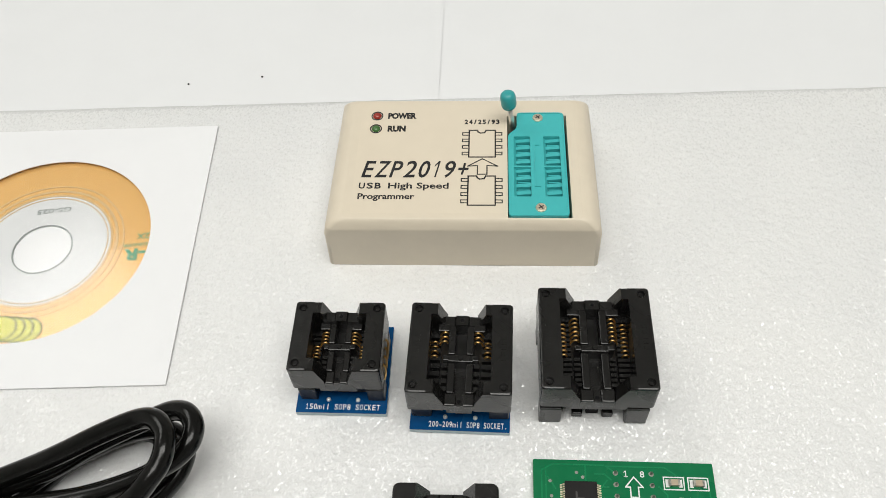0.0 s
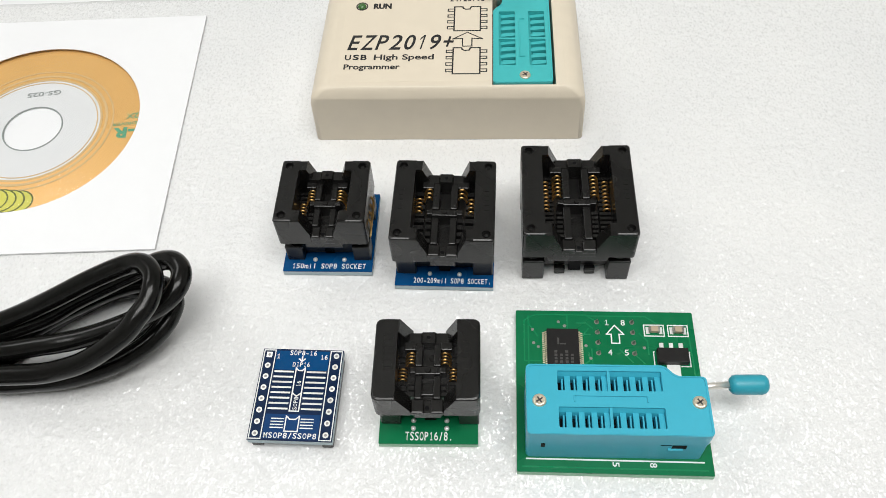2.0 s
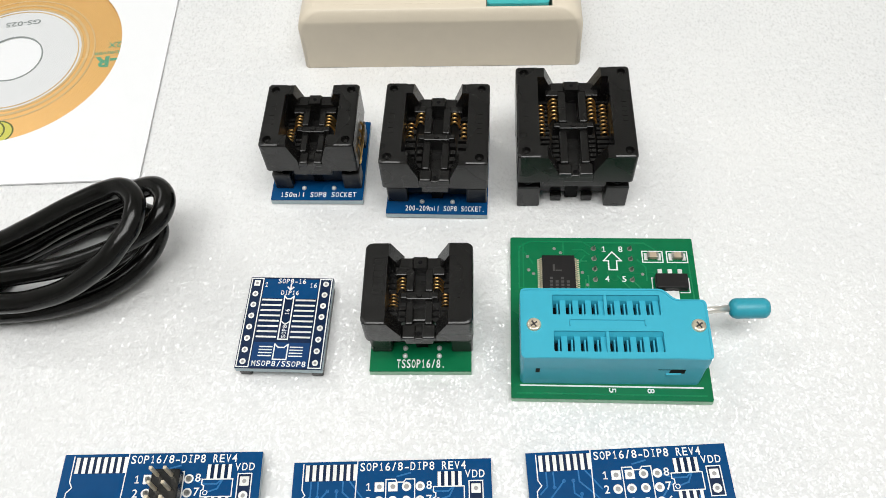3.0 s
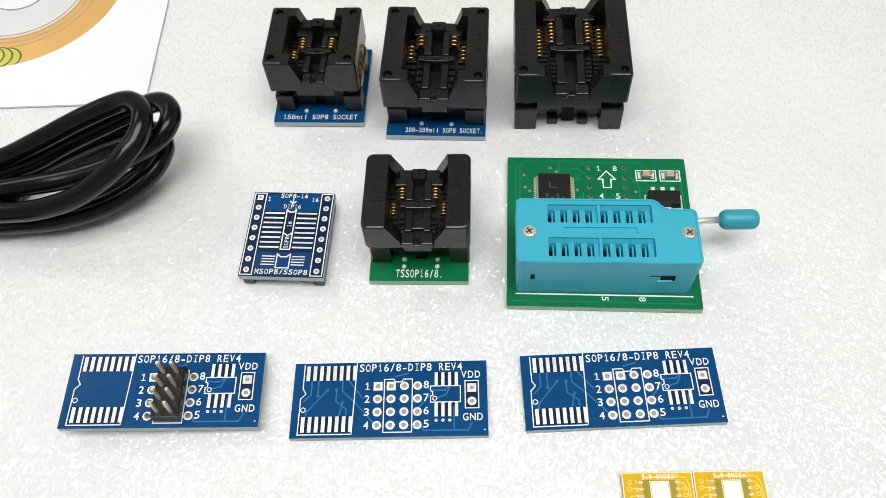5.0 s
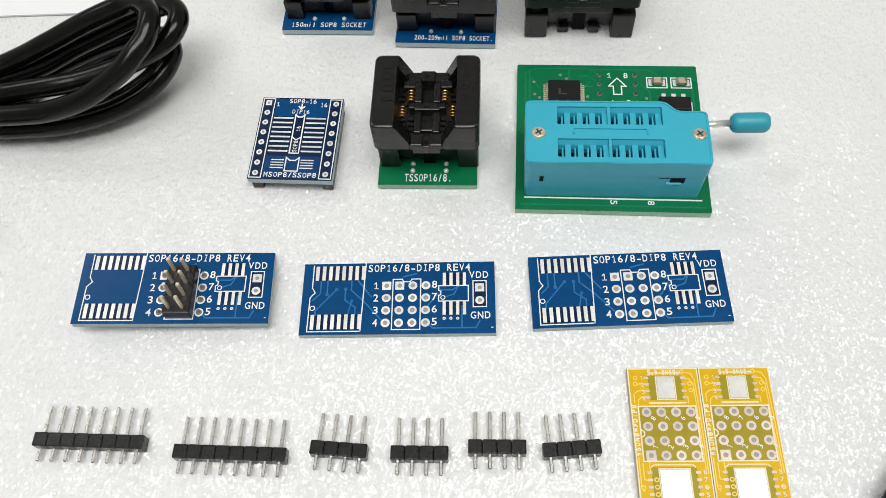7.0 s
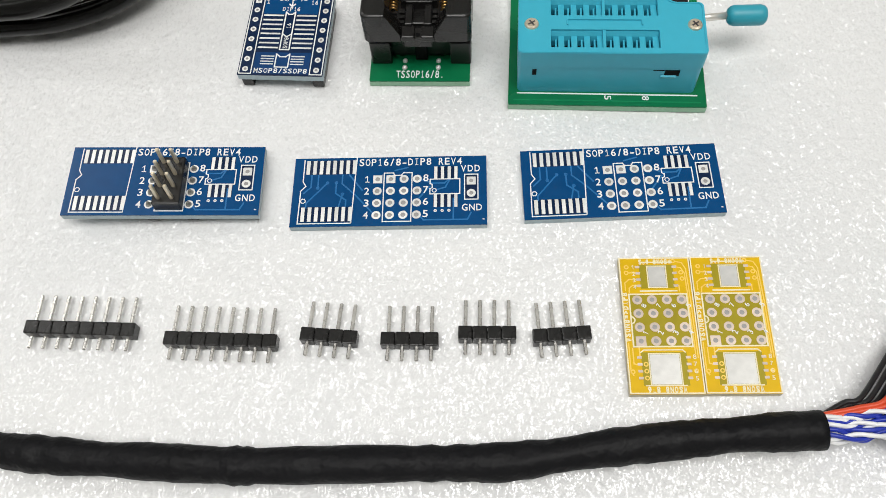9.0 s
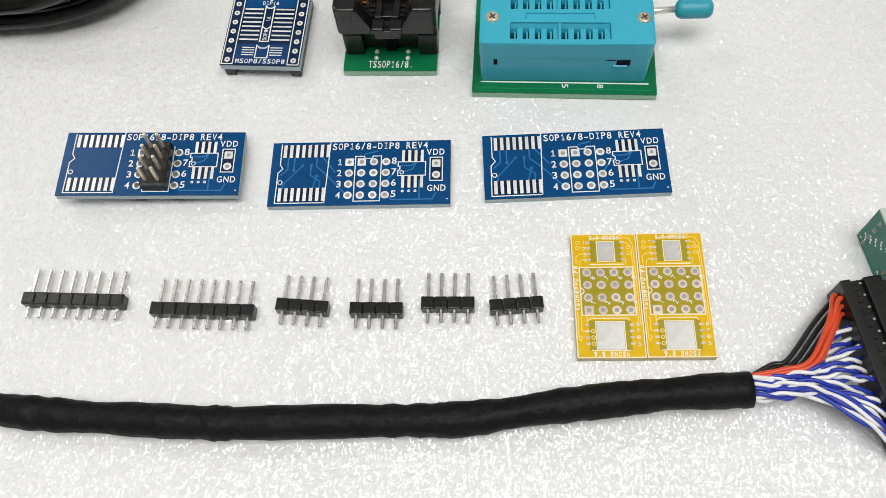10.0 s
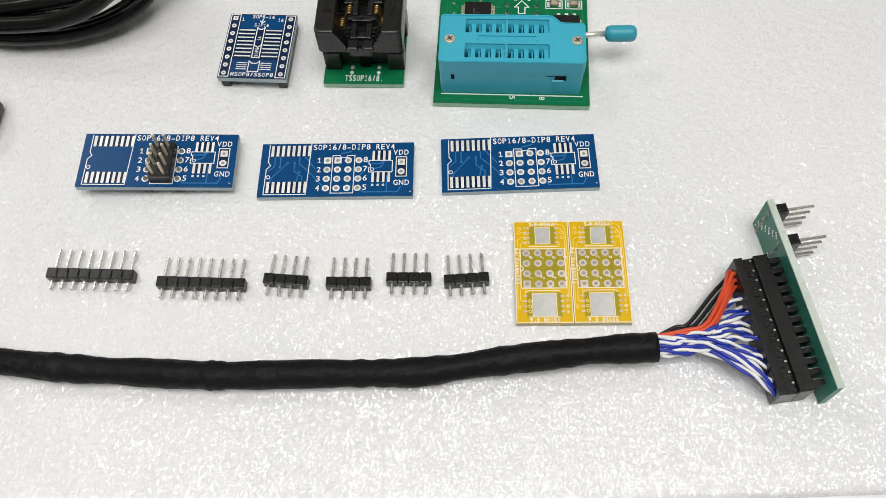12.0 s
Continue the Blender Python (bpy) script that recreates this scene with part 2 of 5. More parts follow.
def fill(b, loops, z):
    """A flat face with holes, cut into triangles."""
    pts, edges = [], []
    for loop in loops:
        n = len(pts)
        pts += [Vector(p) for p in loop]
        edges += [(n + k, n + (k + 1) % len(loop)) for k in range(len(loop))]
    co, _, faces, *_ = geometry.delaunay_2d_cdt(pts, edges, [], 1, 1e-5)
    vs = [b.verts.new((p.x, p.y, z)) for p in co]
    for f in faces:
        mid = sum((co[k] for k in f), Vector((0, 0))) / len(f)
        if inside(mid, loops[0]) and not any(inside(mid, hole) for hole in loops[1:]):
            b.faces.new([vs[k] for k in f])


def plate(outline, holes, z0, z1, bm=None, floor=True):
    """An upright-sided plate with an outline and holes through it."""
    b = bmesh.new()
    for z in (z0, z1):
        if z == z0 and not floor:
            continue
        fill(b, (outline, *holes), z)
    for loop in (outline, *holes):
        lo, hi = ([b.verts.new((x, y, z)) for x, y in loop] for z in (z0, z1))
        for k in range(len(lo)):
            j = (k + 1) % len(lo)
            b.faces.new((lo[k], lo[j], hi[j], hi[k]))
    bmesh.ops.remove_doubles(b, verts=b.verts, dist=1e-4)
    return append(bm, b) if bm is not None else b


def slab(x0, x1, y0, y1, z0, z1, c, holes, corner=0.5, outer=1):
    """A block with a chamfered top edge and blind round holes (x, y, r, depth) in its top."""
    b = bmesh.new()
    loops = []
    for z, i in ((z0, 0.0), (z1 - c, 0.0), (z1 - c * 0.3, c * 0.3), (z1, c)):
        xa, xb = (x0, x1 - i) if outer > 0 else (x0 + i, x1)
        ya, yb = y0 + i, y1 - i
        far = corner if outer > 0 else 0.0
        near = corner if outer < 0 else 0.0
        out = []
        for cx, cy, sx, sy, r, a0 in ((xb, yb, -1, -1, far, 0), (xa, yb, 1, -1, near, 90), (xa, ya, 1, 1, near, 180), (xb, ya, -1, 1, far, 270)):
            r = max(r, 0.01)
            out += [(cx + sx * r + r * math.cos(radians(a0 + 22.5 * k)), cy + sy * r + r * math.sin(radians(a0 + 22.5 * k))) for k in range(5)]
        loops.append([b.verts.new((x, y, z)) for x, y in out])
    for lo, hi in zip(loops, loops[1:]):
        for k in range(len(lo)):
            j = (k + 1) % len(lo)
            b.faces.new((lo[k], lo[j], hi[j], hi[k]))
    b.faces.new(loops[0][::-1])
    rings = [circle(hx, hy, r, 18) for hx, hy, r, _ in holes]
    fill(b, ([tuple(v.co.xy) for v in loops[-1]], *rings), z1)
    for ring, (_, _, _, deep) in zip(rings, holes):
        top, low = ([b.verts.new((x, y, z)) for x, y in ring] for z in (z1, z1 - deep))
        for k in range(len(ring)):
            j = (k + 1) % len(ring)
            b.faces.new((top[k], top[j], low[j], low[k]))
        b.faces.new(low)
    bmesh.ops.remove_doubles(b, verts=b.verts, dist=1e-4)
    return b


def prism(outline, axis, a0, a1, bm=None):
    """A polygon pulled along an axis: 'x' takes (y, z), 'y' takes (x, z), 'z' takes (x, y)."""
    b = bmesh.new()
    put = {"x": lambda u, v, a: (a, u, v), "y": lambda u, v, a: (u, a, v), "z": lambda u, v, a: (u, v, a)}[axis]
    lo, hi = ([b.verts.new(put(u, v, a)) for u, v in outline] for a in (a0, a1))
    b.faces.new(lo)
    b.faces.new(hi[::-1])
    for k in range(len(lo)):
        j = (k + 1) % len(lo)
        b.faces.new((lo[k], lo[j], hi[j], hi[k]))
    bmesh.ops.triangulate(b, faces=[f for f in b.faces if len(f.verts) > 4])
    return append(bm, b) if bm is not None else b


def stroke(pts, w, z, bm=None, closed=False, h=0.03):
    """Printed line of width w along points, h thick."""
    bm = bmesh.new() if bm is None else bm
    seq = list(pts) + ([pts[0]] if closed else [])
    for i, ((ax, ay), (bx, by)) in enumerate(zip(seq, seq[1:])):
        dx, dy = bx - ax, by - ay
        n = math.hypot(dx, dy) or 1
        ux, uy = dx / n * w / 2, dy / n * w / 2
        quad = [(ax - ux + uy, ay - uy - ux), (bx + ux + uy, by + uy - ux), (bx + ux - uy, by + uy + ux), (ax - ux - uy, ay - uy + ux)]
        lo, hi = ([bm.verts.new((x, y, zz)) for x, y in quad] for zz in (z, z + h + 0.006 * (i % 2) + (0.003 if i == len(seq) - 2 else 0.0)))
        bm.faces.new(hi)
        for k in range(4):
            bm.faces.new((lo[k], lo[(k + 1) % 4], hi[(k + 1) % 4], hi[k]))
    return bm


def smooth_path(ctrl, n=8):
    """Catmull-Rom through control points."""
    c = [Vector(p) for p in ctrl]
    c = [2 * c[0] - c[1], *c, 2 * c[-1] - c[-2]]
    out = []
    for a, b, d, e in zip(c, c[1:], c[2:], c[3:]):
        for k in range(n):
            t = k / n
            out.append(0.5 * ((2 * b) + (d - a) * t + (2 * a - 5 * b + 4 * d - e) * t * t + (3 * b - a - 3 * d + e) * t ** 3))
    return out + [c[-2]]


def sweep(path, r, seg=12, bm=None, squash=1.0):
    """A tube along a path; r is a radius or a function of the point's index."""
    bm = bmesh.new() if bm is None else bm
    rings, up = [], Vector((0, 0, 1))
    for k, p in enumerate(path):
        d = (path[min(k + 1, len(path) - 1)] - path[max(k - 1, 0)]).normalized()
        side = d.cross(up)
        side = side.normalized() if side.length > 1e-3 else Vector((1, 0, 0))
        top = side.cross(d).normalized()
        rad = r(k) if callable(r) else r
        rings.append([bm.verts.new(p + rad * (math.cos(2 * math.pi * j / seg) * side + squash * math.sin(2 * math.pi * j / seg) * top)) for j in range(seg)])
    for a, b in zip(rings, rings[1:]):
        for j in range(seg):
            bm.faces.new((a[j], a[(j + 1) % seg], b[(j + 1) % seg], b[j]))
    bm.faces.new(rings[0][::-1])
    bm.faces.new(rings[-1])
    return bm


def glyph(ch, bold, foot):
    """One character as points and faces, its width and its capital height each 1."""
    if ch in "1I":
        quads = [[(0.42, 0), (0.62, 0), (0.62, 1), (0.42, 1)]]
        if foot or ch == "I":
            quads.append([(0.08, 0), (0.96, 0), (0.96, 0.13), (0.08, 0.13)])
        quads.append([(0.08, 0.87), (0.96, 0.87), (0.96, 1), (0.08, 1)] if ch == "I" else [(0.42, 1.0), (0.06, 0.78), (0.06, 0.64), (0.42, 0.84)])
        return [p for q in quads for p in q], [tuple(range(4 * k, 4 * k + 4)) for k in range(len(quads))]
    cu = bpy.data.curves.new("t", "FONT")
    cu.body, cu.size, cu.offset, cu.resolution_u = ch, 1.0, bold, 3
    tmp = bpy.data.objects.new("t", cu)
    me = bpy.data.meshes.new_from_object(tmp)
    bpy.data.objects.remove(tmp)
    pts = [(v.co.x, v.co.y / 0.69) for v in me.vertices]
    faces = [tuple(p.vertices) for p in me.polygons]
    bpy.data.meshes.remove(me)
    x0, x1 = min(p[0] for p in pts), max(p[0] for p in pts)
    return [((px - x0) / (x1 - x0), py) for px, py in pts], faces


SLIM = {"-": 0.62, "/": 0.62, ".": 0.2, "i": 0.2, "l": 0.2, "m": 0.95, "1": 0.55, "I": 0.55, "*": 0.6, "=": 0.7, ">": 0.7}


def lettering(string, x, y, z, w, h, mat, parent, rz=0.0, slant=0.0, bold=0.012, mono=False, foot=False, name="printed_text"):
    """Printed words with their lower left at (x, y), w wide and h high (capitals), turned by rz about it; mono gives every letter the same room."""
    if mono or string == "1":
        pts, faces = [], []
        cell = w / (len(string) - 0.22)
        for k, ch in enumerate(string):
            if ch == " ":
                continue
            wide = SLIM.get(ch, 0.78) * cell if mono else w
            side = (0.78 * cell - wide) / 2 if mono else 0.0
            got, fs = glyph(ch, bold, foot or mono)
            n = len(pts)
            pts += [((k * cell + side + u * wide + slant * v * h) * MM, v * h * MM, 0) for u, v in got]
            faces += [tuple(n + q for q in f) for f in fs]
        me = bpy.data.meshes.new(name)
        me.from_pydata(pts, [], faces)
    else:
        cu = bpy.data.curves.new("t", "FONT")
        cu.body, cu.size, cu.offset, cu.resolution_u = string, 1.0, bold, 3
        tmp = bpy.data.objects.new("t", cu)
        me = bpy.data.meshes.new_from_object(tmp)
        bpy.data.objects.remove(tmp)
        x0, x1 = min(v.co.x for v in me.vertices), max(v.co.x for v in me.vertices)
        for v in me.vertices:
            u, q = (v.co.x - x0) / (x1 - x0) * w, v.co.y / 0.69 * h
            v.co = ((u + slant * q) * MM, q * MM, 0)
    me.materials.clear()
    me.materials.append(mat)
    me.name = name
    ob = new(name, me)
    ob.parent = parent
    ob.matrix_basis = pose(x * MM, y * MM, z * MM, 0, 0, rz)
    return ob


# ---- the setting: table, papers, foam sheet, room ----


def structure(name, bm, mat, label, smooth=False):
    ob = part(name, bm, mat, None, "", smooth)
    return tagged(ob, label, name.split("_")[0], kind="structure")


def foam_sheet():
    bm = bmesh.new()
    nx, ny = 150, 130
    rows = []
    for j in range(ny + 1):
        row = []
        for i in range(nx + 1):
            u, v = i / nx, j / ny
            x = -190 + 370 * u
            y0, y1 = 11.5 + 0.055 * x, 261.2 + 0.010 * x
            y = y0 + (y1 - y0) * v
            z = 0.25 * noise.noise((x * 0.03, y * 0.03, 0)) + 0.12 * noise.noise((x * 0.11, y * 0.11, 3))
            edge = min(x + 190, 180 - x, y - y0, y1 - y)
            z -= 0.6 * max(0.0, 1 - edge / 8.0) ** 2
            row.append(bm.verts.new((x, y, z - 0.12)))
        rows.append(row)
    for a, b in zip(rows, rows[1:]):
        for i in range(nx):
            bm.faces.new((a[i], a[i + 1], b[i + 1], b[i]))
    rim = rows[0] + [r[-1] for r in rows[1:]] + rows[-1][-2::-1] + [r[0] for r in rows[-2:0:-1]]
    low = [bm.verts.new((v.co.x, v.co.y, -1.35)) for v in rim]
    for k in range(len(rim)):
        j = (k + 1) % len(rim)
        bm.faces.new((rim[k], low[k], low[j], rim[j]))
    bm.faces.new(low[::-1])
    ob = structure("foam_sheet", bm, FOAM, "white closed-cell packing foam sheet with a sparkling skin on the table", True)
    return tagged(ob, category="foam sheet")


foam_sheet()


def paper_sheet(x, y, rz, w, d, z, bend=0.0):
    bm = bmesh.new()
    n = 24
    grid = [[bm.verts.new((-w / 2 + w * i / n, -d / 2 + d * j / n, bend * noise.noise((x + i * 0.35, y + j * 0.35, z)))) for i in range(n + 1)] for j in range(n + 1)]
    for a, b in zip(grid, grid[1:]):
        for i in range(n):
            bm.faces.new((a[i], a[i + 1], b[i + 1], b[i]))
    
    ob = structure("paper_sheet", bm, PAPER, "large plain white paper sheet covering the table top")
    ob.matrix_basis = pose(x * MM, y * MM, z * MM, 0, 0, rz)
    return tagged(ob, category="paper sheet")


paper_sheet(-301.5, 300, -1.4, 600, 840, -0.95, 0.1)
paper_sheet(298.5, 302, -1.4, 610, 840, -1.4, 0.1)
paper_sheet(235, 537, 24.0, 420, 297, -1.1, 0.02)
structure("table_top", box(-900, 900, -500, 800, -34.0, -1.9, 2), material("white_laminate", (0.74, 0.74, 0.73), 0.4, vary=0.02, scale=8), "white laminate table top under the paper sheets")
structure("floor", box(-2000, 2000, -2000, 2000, -900, -780), CARPET, "plain grey floor of the room")
structure("ceiling", box(-2000, 2000, -2000, 2000, 1700, 1800), PLASTER, "plain white painted ceiling")
structure("wall_north", box(-2000, 2000, 1900, 2000, -780, 1700), PLASTER, "plain white painted wall")
structure("wall_south", box(-2000, 2000, -2000, -1900, -780, 1700), PLASTER, "plain white painted wall")
structure("wall_east", box(1900, 2000, -1900, 1900, -780, 1700), PLASTER, "plain white painted wall")
structure("wall_west", box(-2000, -1900, -1900, 1900, -780, 1700), PLASTER, "plain white painted wall")

def crumb(x, y, z, size):
    bm = bmesh.new()
    bmesh.ops.create_icosphere(bm, subdivisions=2, radius=size)
    for v in bm.verts:
        v.co *= 1 + 0.35 * noise.noise(v.co * 3 + Vector((x, y, 0)))
        v.co.z *= 0.6
    ob = part("crumb", bm, INK, None)
    ob.matrix_basis = pose(x * MM, y * MM, (z + size * 0.5) * MM)
    return tagged(ob, "tiny dark crumb lying on the white paper", "crumb", "crumbs")


crumb(-80.6, 270.2, -0.95, 0.34)
crumb(-57.7, 272.8, -0.95, 0.34)

# ---- lever sockets ----


def lever_socket(parent, x, y, z, rz, mat, height, raised):
    """Zero-force lever socket, long along x, lever at the +x end; a part with its own sub-parts."""
    notch = [(-17.4, -7.3), (17.4, -7.3), (17.4, 5.0), (11.7, 5.0), (9.6, 7.3), (-17.4, 7.3)]
    slots = [(-11.3, -5.9, 8.8, -1.7), (-11.3, 1.7, 8.8, 5.9)]
    bm = plate(round_poly(notch, 1.1), [rounded(x0, x1, y0, y1, 0.25, 2) for x0, y0, x1, y1 in slots], height - 4.2, height)
    top = part("lever_socket", bm, mat, parent)
    top.matrix_basis = pose(x * MM, y * MM, z * MM, 0, 0, rz)
    base = plate(round_poly([(-17.25, -7.15), (17.25, -7.15), (17.25, 5.0), (11.6, 5.0), (9.5, 7.15), (-17.25, 7.15)], 1.1), [], 0.0, height - 4.32)
    part("rim", plate(round_poly([(u * 0.995, v * 0.985) for u, v in notch], 1.1), [round_poly([(u * 0.975, v * 0.94) for u, v in notch], 1.0)], height - 0.01, height + 0.14), mat, top)
    part("socket_base", base, mat, top)
    # latch slots and line are dark boxes on the uncut front, shade painted
    part("latch_slot", box(-14.5, -13.7, -7.2, -6.5, height - 6.6, height - 4.9), RECESS_SHADE, top)
    part("latch_tab", prism([(-7.16, height - 7.4), (-6.6, height - 7.4), (-6.6, height - 5.6), (-7.16, height - 6.2)], "x", -15.4, -14.5), mat, top)
    part("latch_slot", box(10.4, 13.2, -7.2, -6.5, height - 6.6, height - 4.9), RECESS_SHADE, top)
    part("latch_tab", prism([(-7.2, height - 7.5), (-6.6, height - 7.5), (-6.9, height - 6.2), (-7.5, height - 6.6)], "x", 9.8, 12.6), mat, top)
    part("latch_line", box(8.2, 10.3, -7.2, -6.6, height - 5.1, height - 4.9), RECESS_SHADE, top)
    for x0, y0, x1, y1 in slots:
        # slot floor is coloured near-black in place of the shade down there
        part("slot_floor", box(x0 + 0.05, x1 - 0.05, y0 + 0.05, y1 - 0.05, height - 4.3, height - 3.6), RECESS_SHADE, top)
        part("slot_ledge", prism([(y1 - 0.9, height - 3.7), (y1, height - 3.7), (y1, height - 0.4), (y1 - 0.6, height - 1.2), (y1 - 0.9, height - 2.2)], "x", x0, x1), mat, top)
        part("slot_divider", box(-1.65, -1.1, y0, y1, height - 3.8, height - 0.15), mat, top)
        fin = None
        for k in range(8):
            cx = -10.3 + 2.41 * k + (0.6 if k > 3 else 0)
            if fin is None:
                b = prism([(y0, height - 3.7), (y1 - 0.6, height - 3.7), (y1 - 0.6, height - 1.2), (y0, height - 0.8)], "x", 0.45, 1.55)
                fin = part("slot_fin", b, mat, top)
                fin.matrix_basis = pose(cx * MM, 0, 0)
                b = box(-0.12, 0.2, y0 + 0.15, y1 - 1.0, height - 3.6, height - 1.7)
                blade = part("contact_carrier", b, mat, top)
                blade.matrix_basis = pose(cx * MM, 0, 0)
            else:
                again(fin, cx, 0)
                again(blade, cx, 0)
    bm = stroke([(-8.2, -0.55), (-8.2, 0.6), (5.7, 0.6), (5.7, -0.55)], 0.22, height - 0.01, h=0.3)
    part("moulded_line", bm, mat, top)
    for sx in (-14.9, 15.4):
        sy = -0.5
        screw = cyl((sx, sy, height - 0.6), (sx, sy, height + 0.45), 1.5, 1.3, 20, bevel=0.3)
        s = part("screw", screw, SCREW, top, "bright cross-head screw")
        # dark bars on the uncut head paint the shade of its cross recess
        b = box(sx - 0.75, sx + 0.75, sy - 0.16, sy + 0.16, height + 0.3, height + 0.47)
        box(sx - 0.16, sx + 0.16, sy - 0.75, sy + 0.75, height + 0.3, height + 0.47, 0, b)
        for v in b.verts:
            v.co.xy = Vector((sx, sy)) + Matrix.Rotation(0.6, 2) @ (v.co.xy - Vector((sx, sy)))
        part("cross_slot_shade", b, PLUG, s)
    if raised:
        a, b, c = (13.6, 5.8, height - 3), (13.9, 7.0, height + 5.2), (14.1, 7.7, height + 10.4)
    else:
        a, b, c = (15.0, 4.7, height - 4.4), (22.6, 5.2, height - 3.9), (30.2, 5.2, height - 3.6)
    rod = part("lever_rod", cyl(a, b, 0.7, None, 14), STEEL, top, "bright steel lever rod", True)
    part("lever_knob", cyl(b, c, 2.0, None, 20, bevel=1.35), KNOB_TEAL if raised else KNOB_CYAN, rod, "rounded plastic lever knob", True)
    return top


# ---- the programmer ----


def programmer():
    root = thing("chip_programmer", 5.6, 221.2, 0, -1.3, "beige plastic chip programmer with a teal lever socket on top", "programmer")
    W, D, H, R = 34.6, 21.7, 17.4, 3.2
    bm = bmesh.new()
    hole = [(11.3, -19.75), (26.8, -19.75), (26.8, 14.6), (11.3, 14.6)]
    rings = []
    for z, inset, fore, r in [(0.0, 0.0, 0.0, 1.2), (12.2, 0.25, 0.16, 1.3), (14.0, 0.65, 0.18, 1.5), (14.6, 0.85, 0.2, 1.6), (14.75, 0.95, 0.24, 1.6), (15.2, 1.25, 0.42, 1.7), (15.7, 1.65, 0.62, 1.8), (16.2, 2.1, 0.86, 1.9), (16.65, 2.7, 1.1, 2.0), (17.0, 3.4, 1.34, 2.0), (17.28, 4.3, 1.56, 2.0), (17.4, 5.2, 1.7, 2.0)]:
        rings.append([bm.verts.new((px, py, z)) for px, py in rounded(-W + inset, W - inset, -D + fore, D + 1.1 - fore * 1.6, r, 6)])
    for a, b in zip(rings, rings[1:]):
        for k in range(len(a)):
            j = (k + 1) % len(a)
            bm.faces.new((a[k], a[j], b[j], b[k]))
    bm.faces.new(rings[0][::-1])
    inner = [bm.verts.new((px, py, H)) for px, py in hole]
    fill(bm, ([v.co.xy for v in rings[-1]], hole), H)
    low = [bm.verts.new((px, py, H - 7)) for px, py in hole]
    for k in range(4):
        bm.faces.new((inner[k], inner[(k + 1) % 4], low[(k + 1) % 4], low[k]))
    bmesh.ops.remove_doubles(bm, verts=bm.verts, dist=1e-3)
    for v in bm.verts:
        v.co.x *= 1 - 0.014 * (v.co.y + D) / (2 * D) if abs(v.co.x) > 28.2 or v.co.y > 15 else 1
    case = part("case", bm, BEIGE, root)
    for p in case.data.polygons:
        p.use_smooth = abs(p.normal.z) < 0.98 and p.area < 4e-5
    # floor of the well, its shade painted in near-black
    part("socket_well", box(11.3, 26.8, -19.75, 14.6, H - 7.6, H - 6.9), RECESS_SHADE, root)
    part("label_film", plate(rounded(-27.5, 10.6, -18.4, 18.6, 0.8, 3), [], H - 0.02, H + 0.02), BEIGE_LABEL, root, "smooth printed beige label film")
    z = H + 0.06
    lettering("POWER", -20.4, 13.7, z, 7.6, 1.9, INK, root, bold=0.055)
    lettering("RUN", -20.2, 9.0, z, 4.8, 1.9, INK, root, bold=0.055)
    for s, x0, w0 in (("E", -25.7, 2.5), ("Z", -22.4, 3.1), ("P", -18.6, 2.6), ("2", -15.1, 2.9), ("0", -11.6, 2.7), ("1", -8.0, 2.0), ("9", -5.2, 2.7), ("+", -1.7, 2.6)):
        lettering(s, x0, -6.9, z, w0, 5.4, INK, root, slant=0.2, bold=0.012)
    lettering("USB", -26.0, -10.6, z, 5.6, 1.8, INK, root, bold=0.03, mono=True)
    lettering("High Speed", -18.6, -10.6, z, 15.2, 1.85, INK, root, bold=0.022)
    lettering("Programmer", -26.0, -14.0, z, 14.2, 1.75, INK, root, bold=0.025)
    lettering("24/25/93", 0.1, 11.6, z, 9.2, 1.5, INK, root, bold=0.04, mono=True)
    for y0 in (-0.1, -15.9):
        bm = stroke([(1.4, y0), (8.2, y0), (8.2, y0 + 9.4), (5.8, y0 + 9.4), (5.4, y0 + 8.5), (4.3, y0 + 8.4), (3.7, y0 + 8.8), (3.5, y0 + 9.4), (1.4, y0 + 9.4)], 0.36, z - 0.03, None, True)
        for k in range(4):
            yy = y0 + 1.2 + 2.3 * k
            stroke([(1.4, yy - 0.45), (-0.3, yy - 0.45), (-0.3, yy + 0.45), (1.4, yy + 0.45)], 0.28, z - 0.03, bm)
            stroke([(8.2, yy - 0.45), (9.9, yy - 0.45), (9.9, yy + 0.45), (8.2, yy + 0.45)], 0.28, z - 0.03, bm)
        part("printed_chip_outline", bm, INK, root)
    bm = stroke([(3.7, -5.9), (3.7, -3.0), (1.2, -3.2), (4.9, -0.7), (8.8, -3.2), (6.1, -3.0), (6.1, -5.9)], 0.3, z - 0.03, None, True)
    part("printed_arrow", bm, INK, root)
    for y, mat, lab in ((14.6, RED_LED, "unlit dark red indicator lamp"), (9.9, GREEN_LED, "unlit dark green indicator lamp")):
        b = bmesh.new()
        bmesh.ops.create_uvsphere(b, u_segments=18, v_segments=10, radius=1.22, matrix=Matrix.Translation((-23.3, y, H - 0.15)) @ Matrix.Diagonal((1, 1, 0.75, 1)))
        led = part("indicator_lamp", b, mat, root, lab, True)
        part("lamp_rim", plate(circle(-23.3, y, 1.6, 20), [circle(-23.3, y, 1.3, 20)], H - 0.1, H + 0.12), INK, led)
    part("usb_port", box(-35.0, -34.0, 2.0, 11.0, 3.0, 9.0, 0.3), STEEL, root, "steel cable port in the side")
    lever_socket(root, 18.8, -2.25, H - 7.8, 90, TEAL, 8.4, True)
    return root


programmer()

# ---- burn-in sockets ----


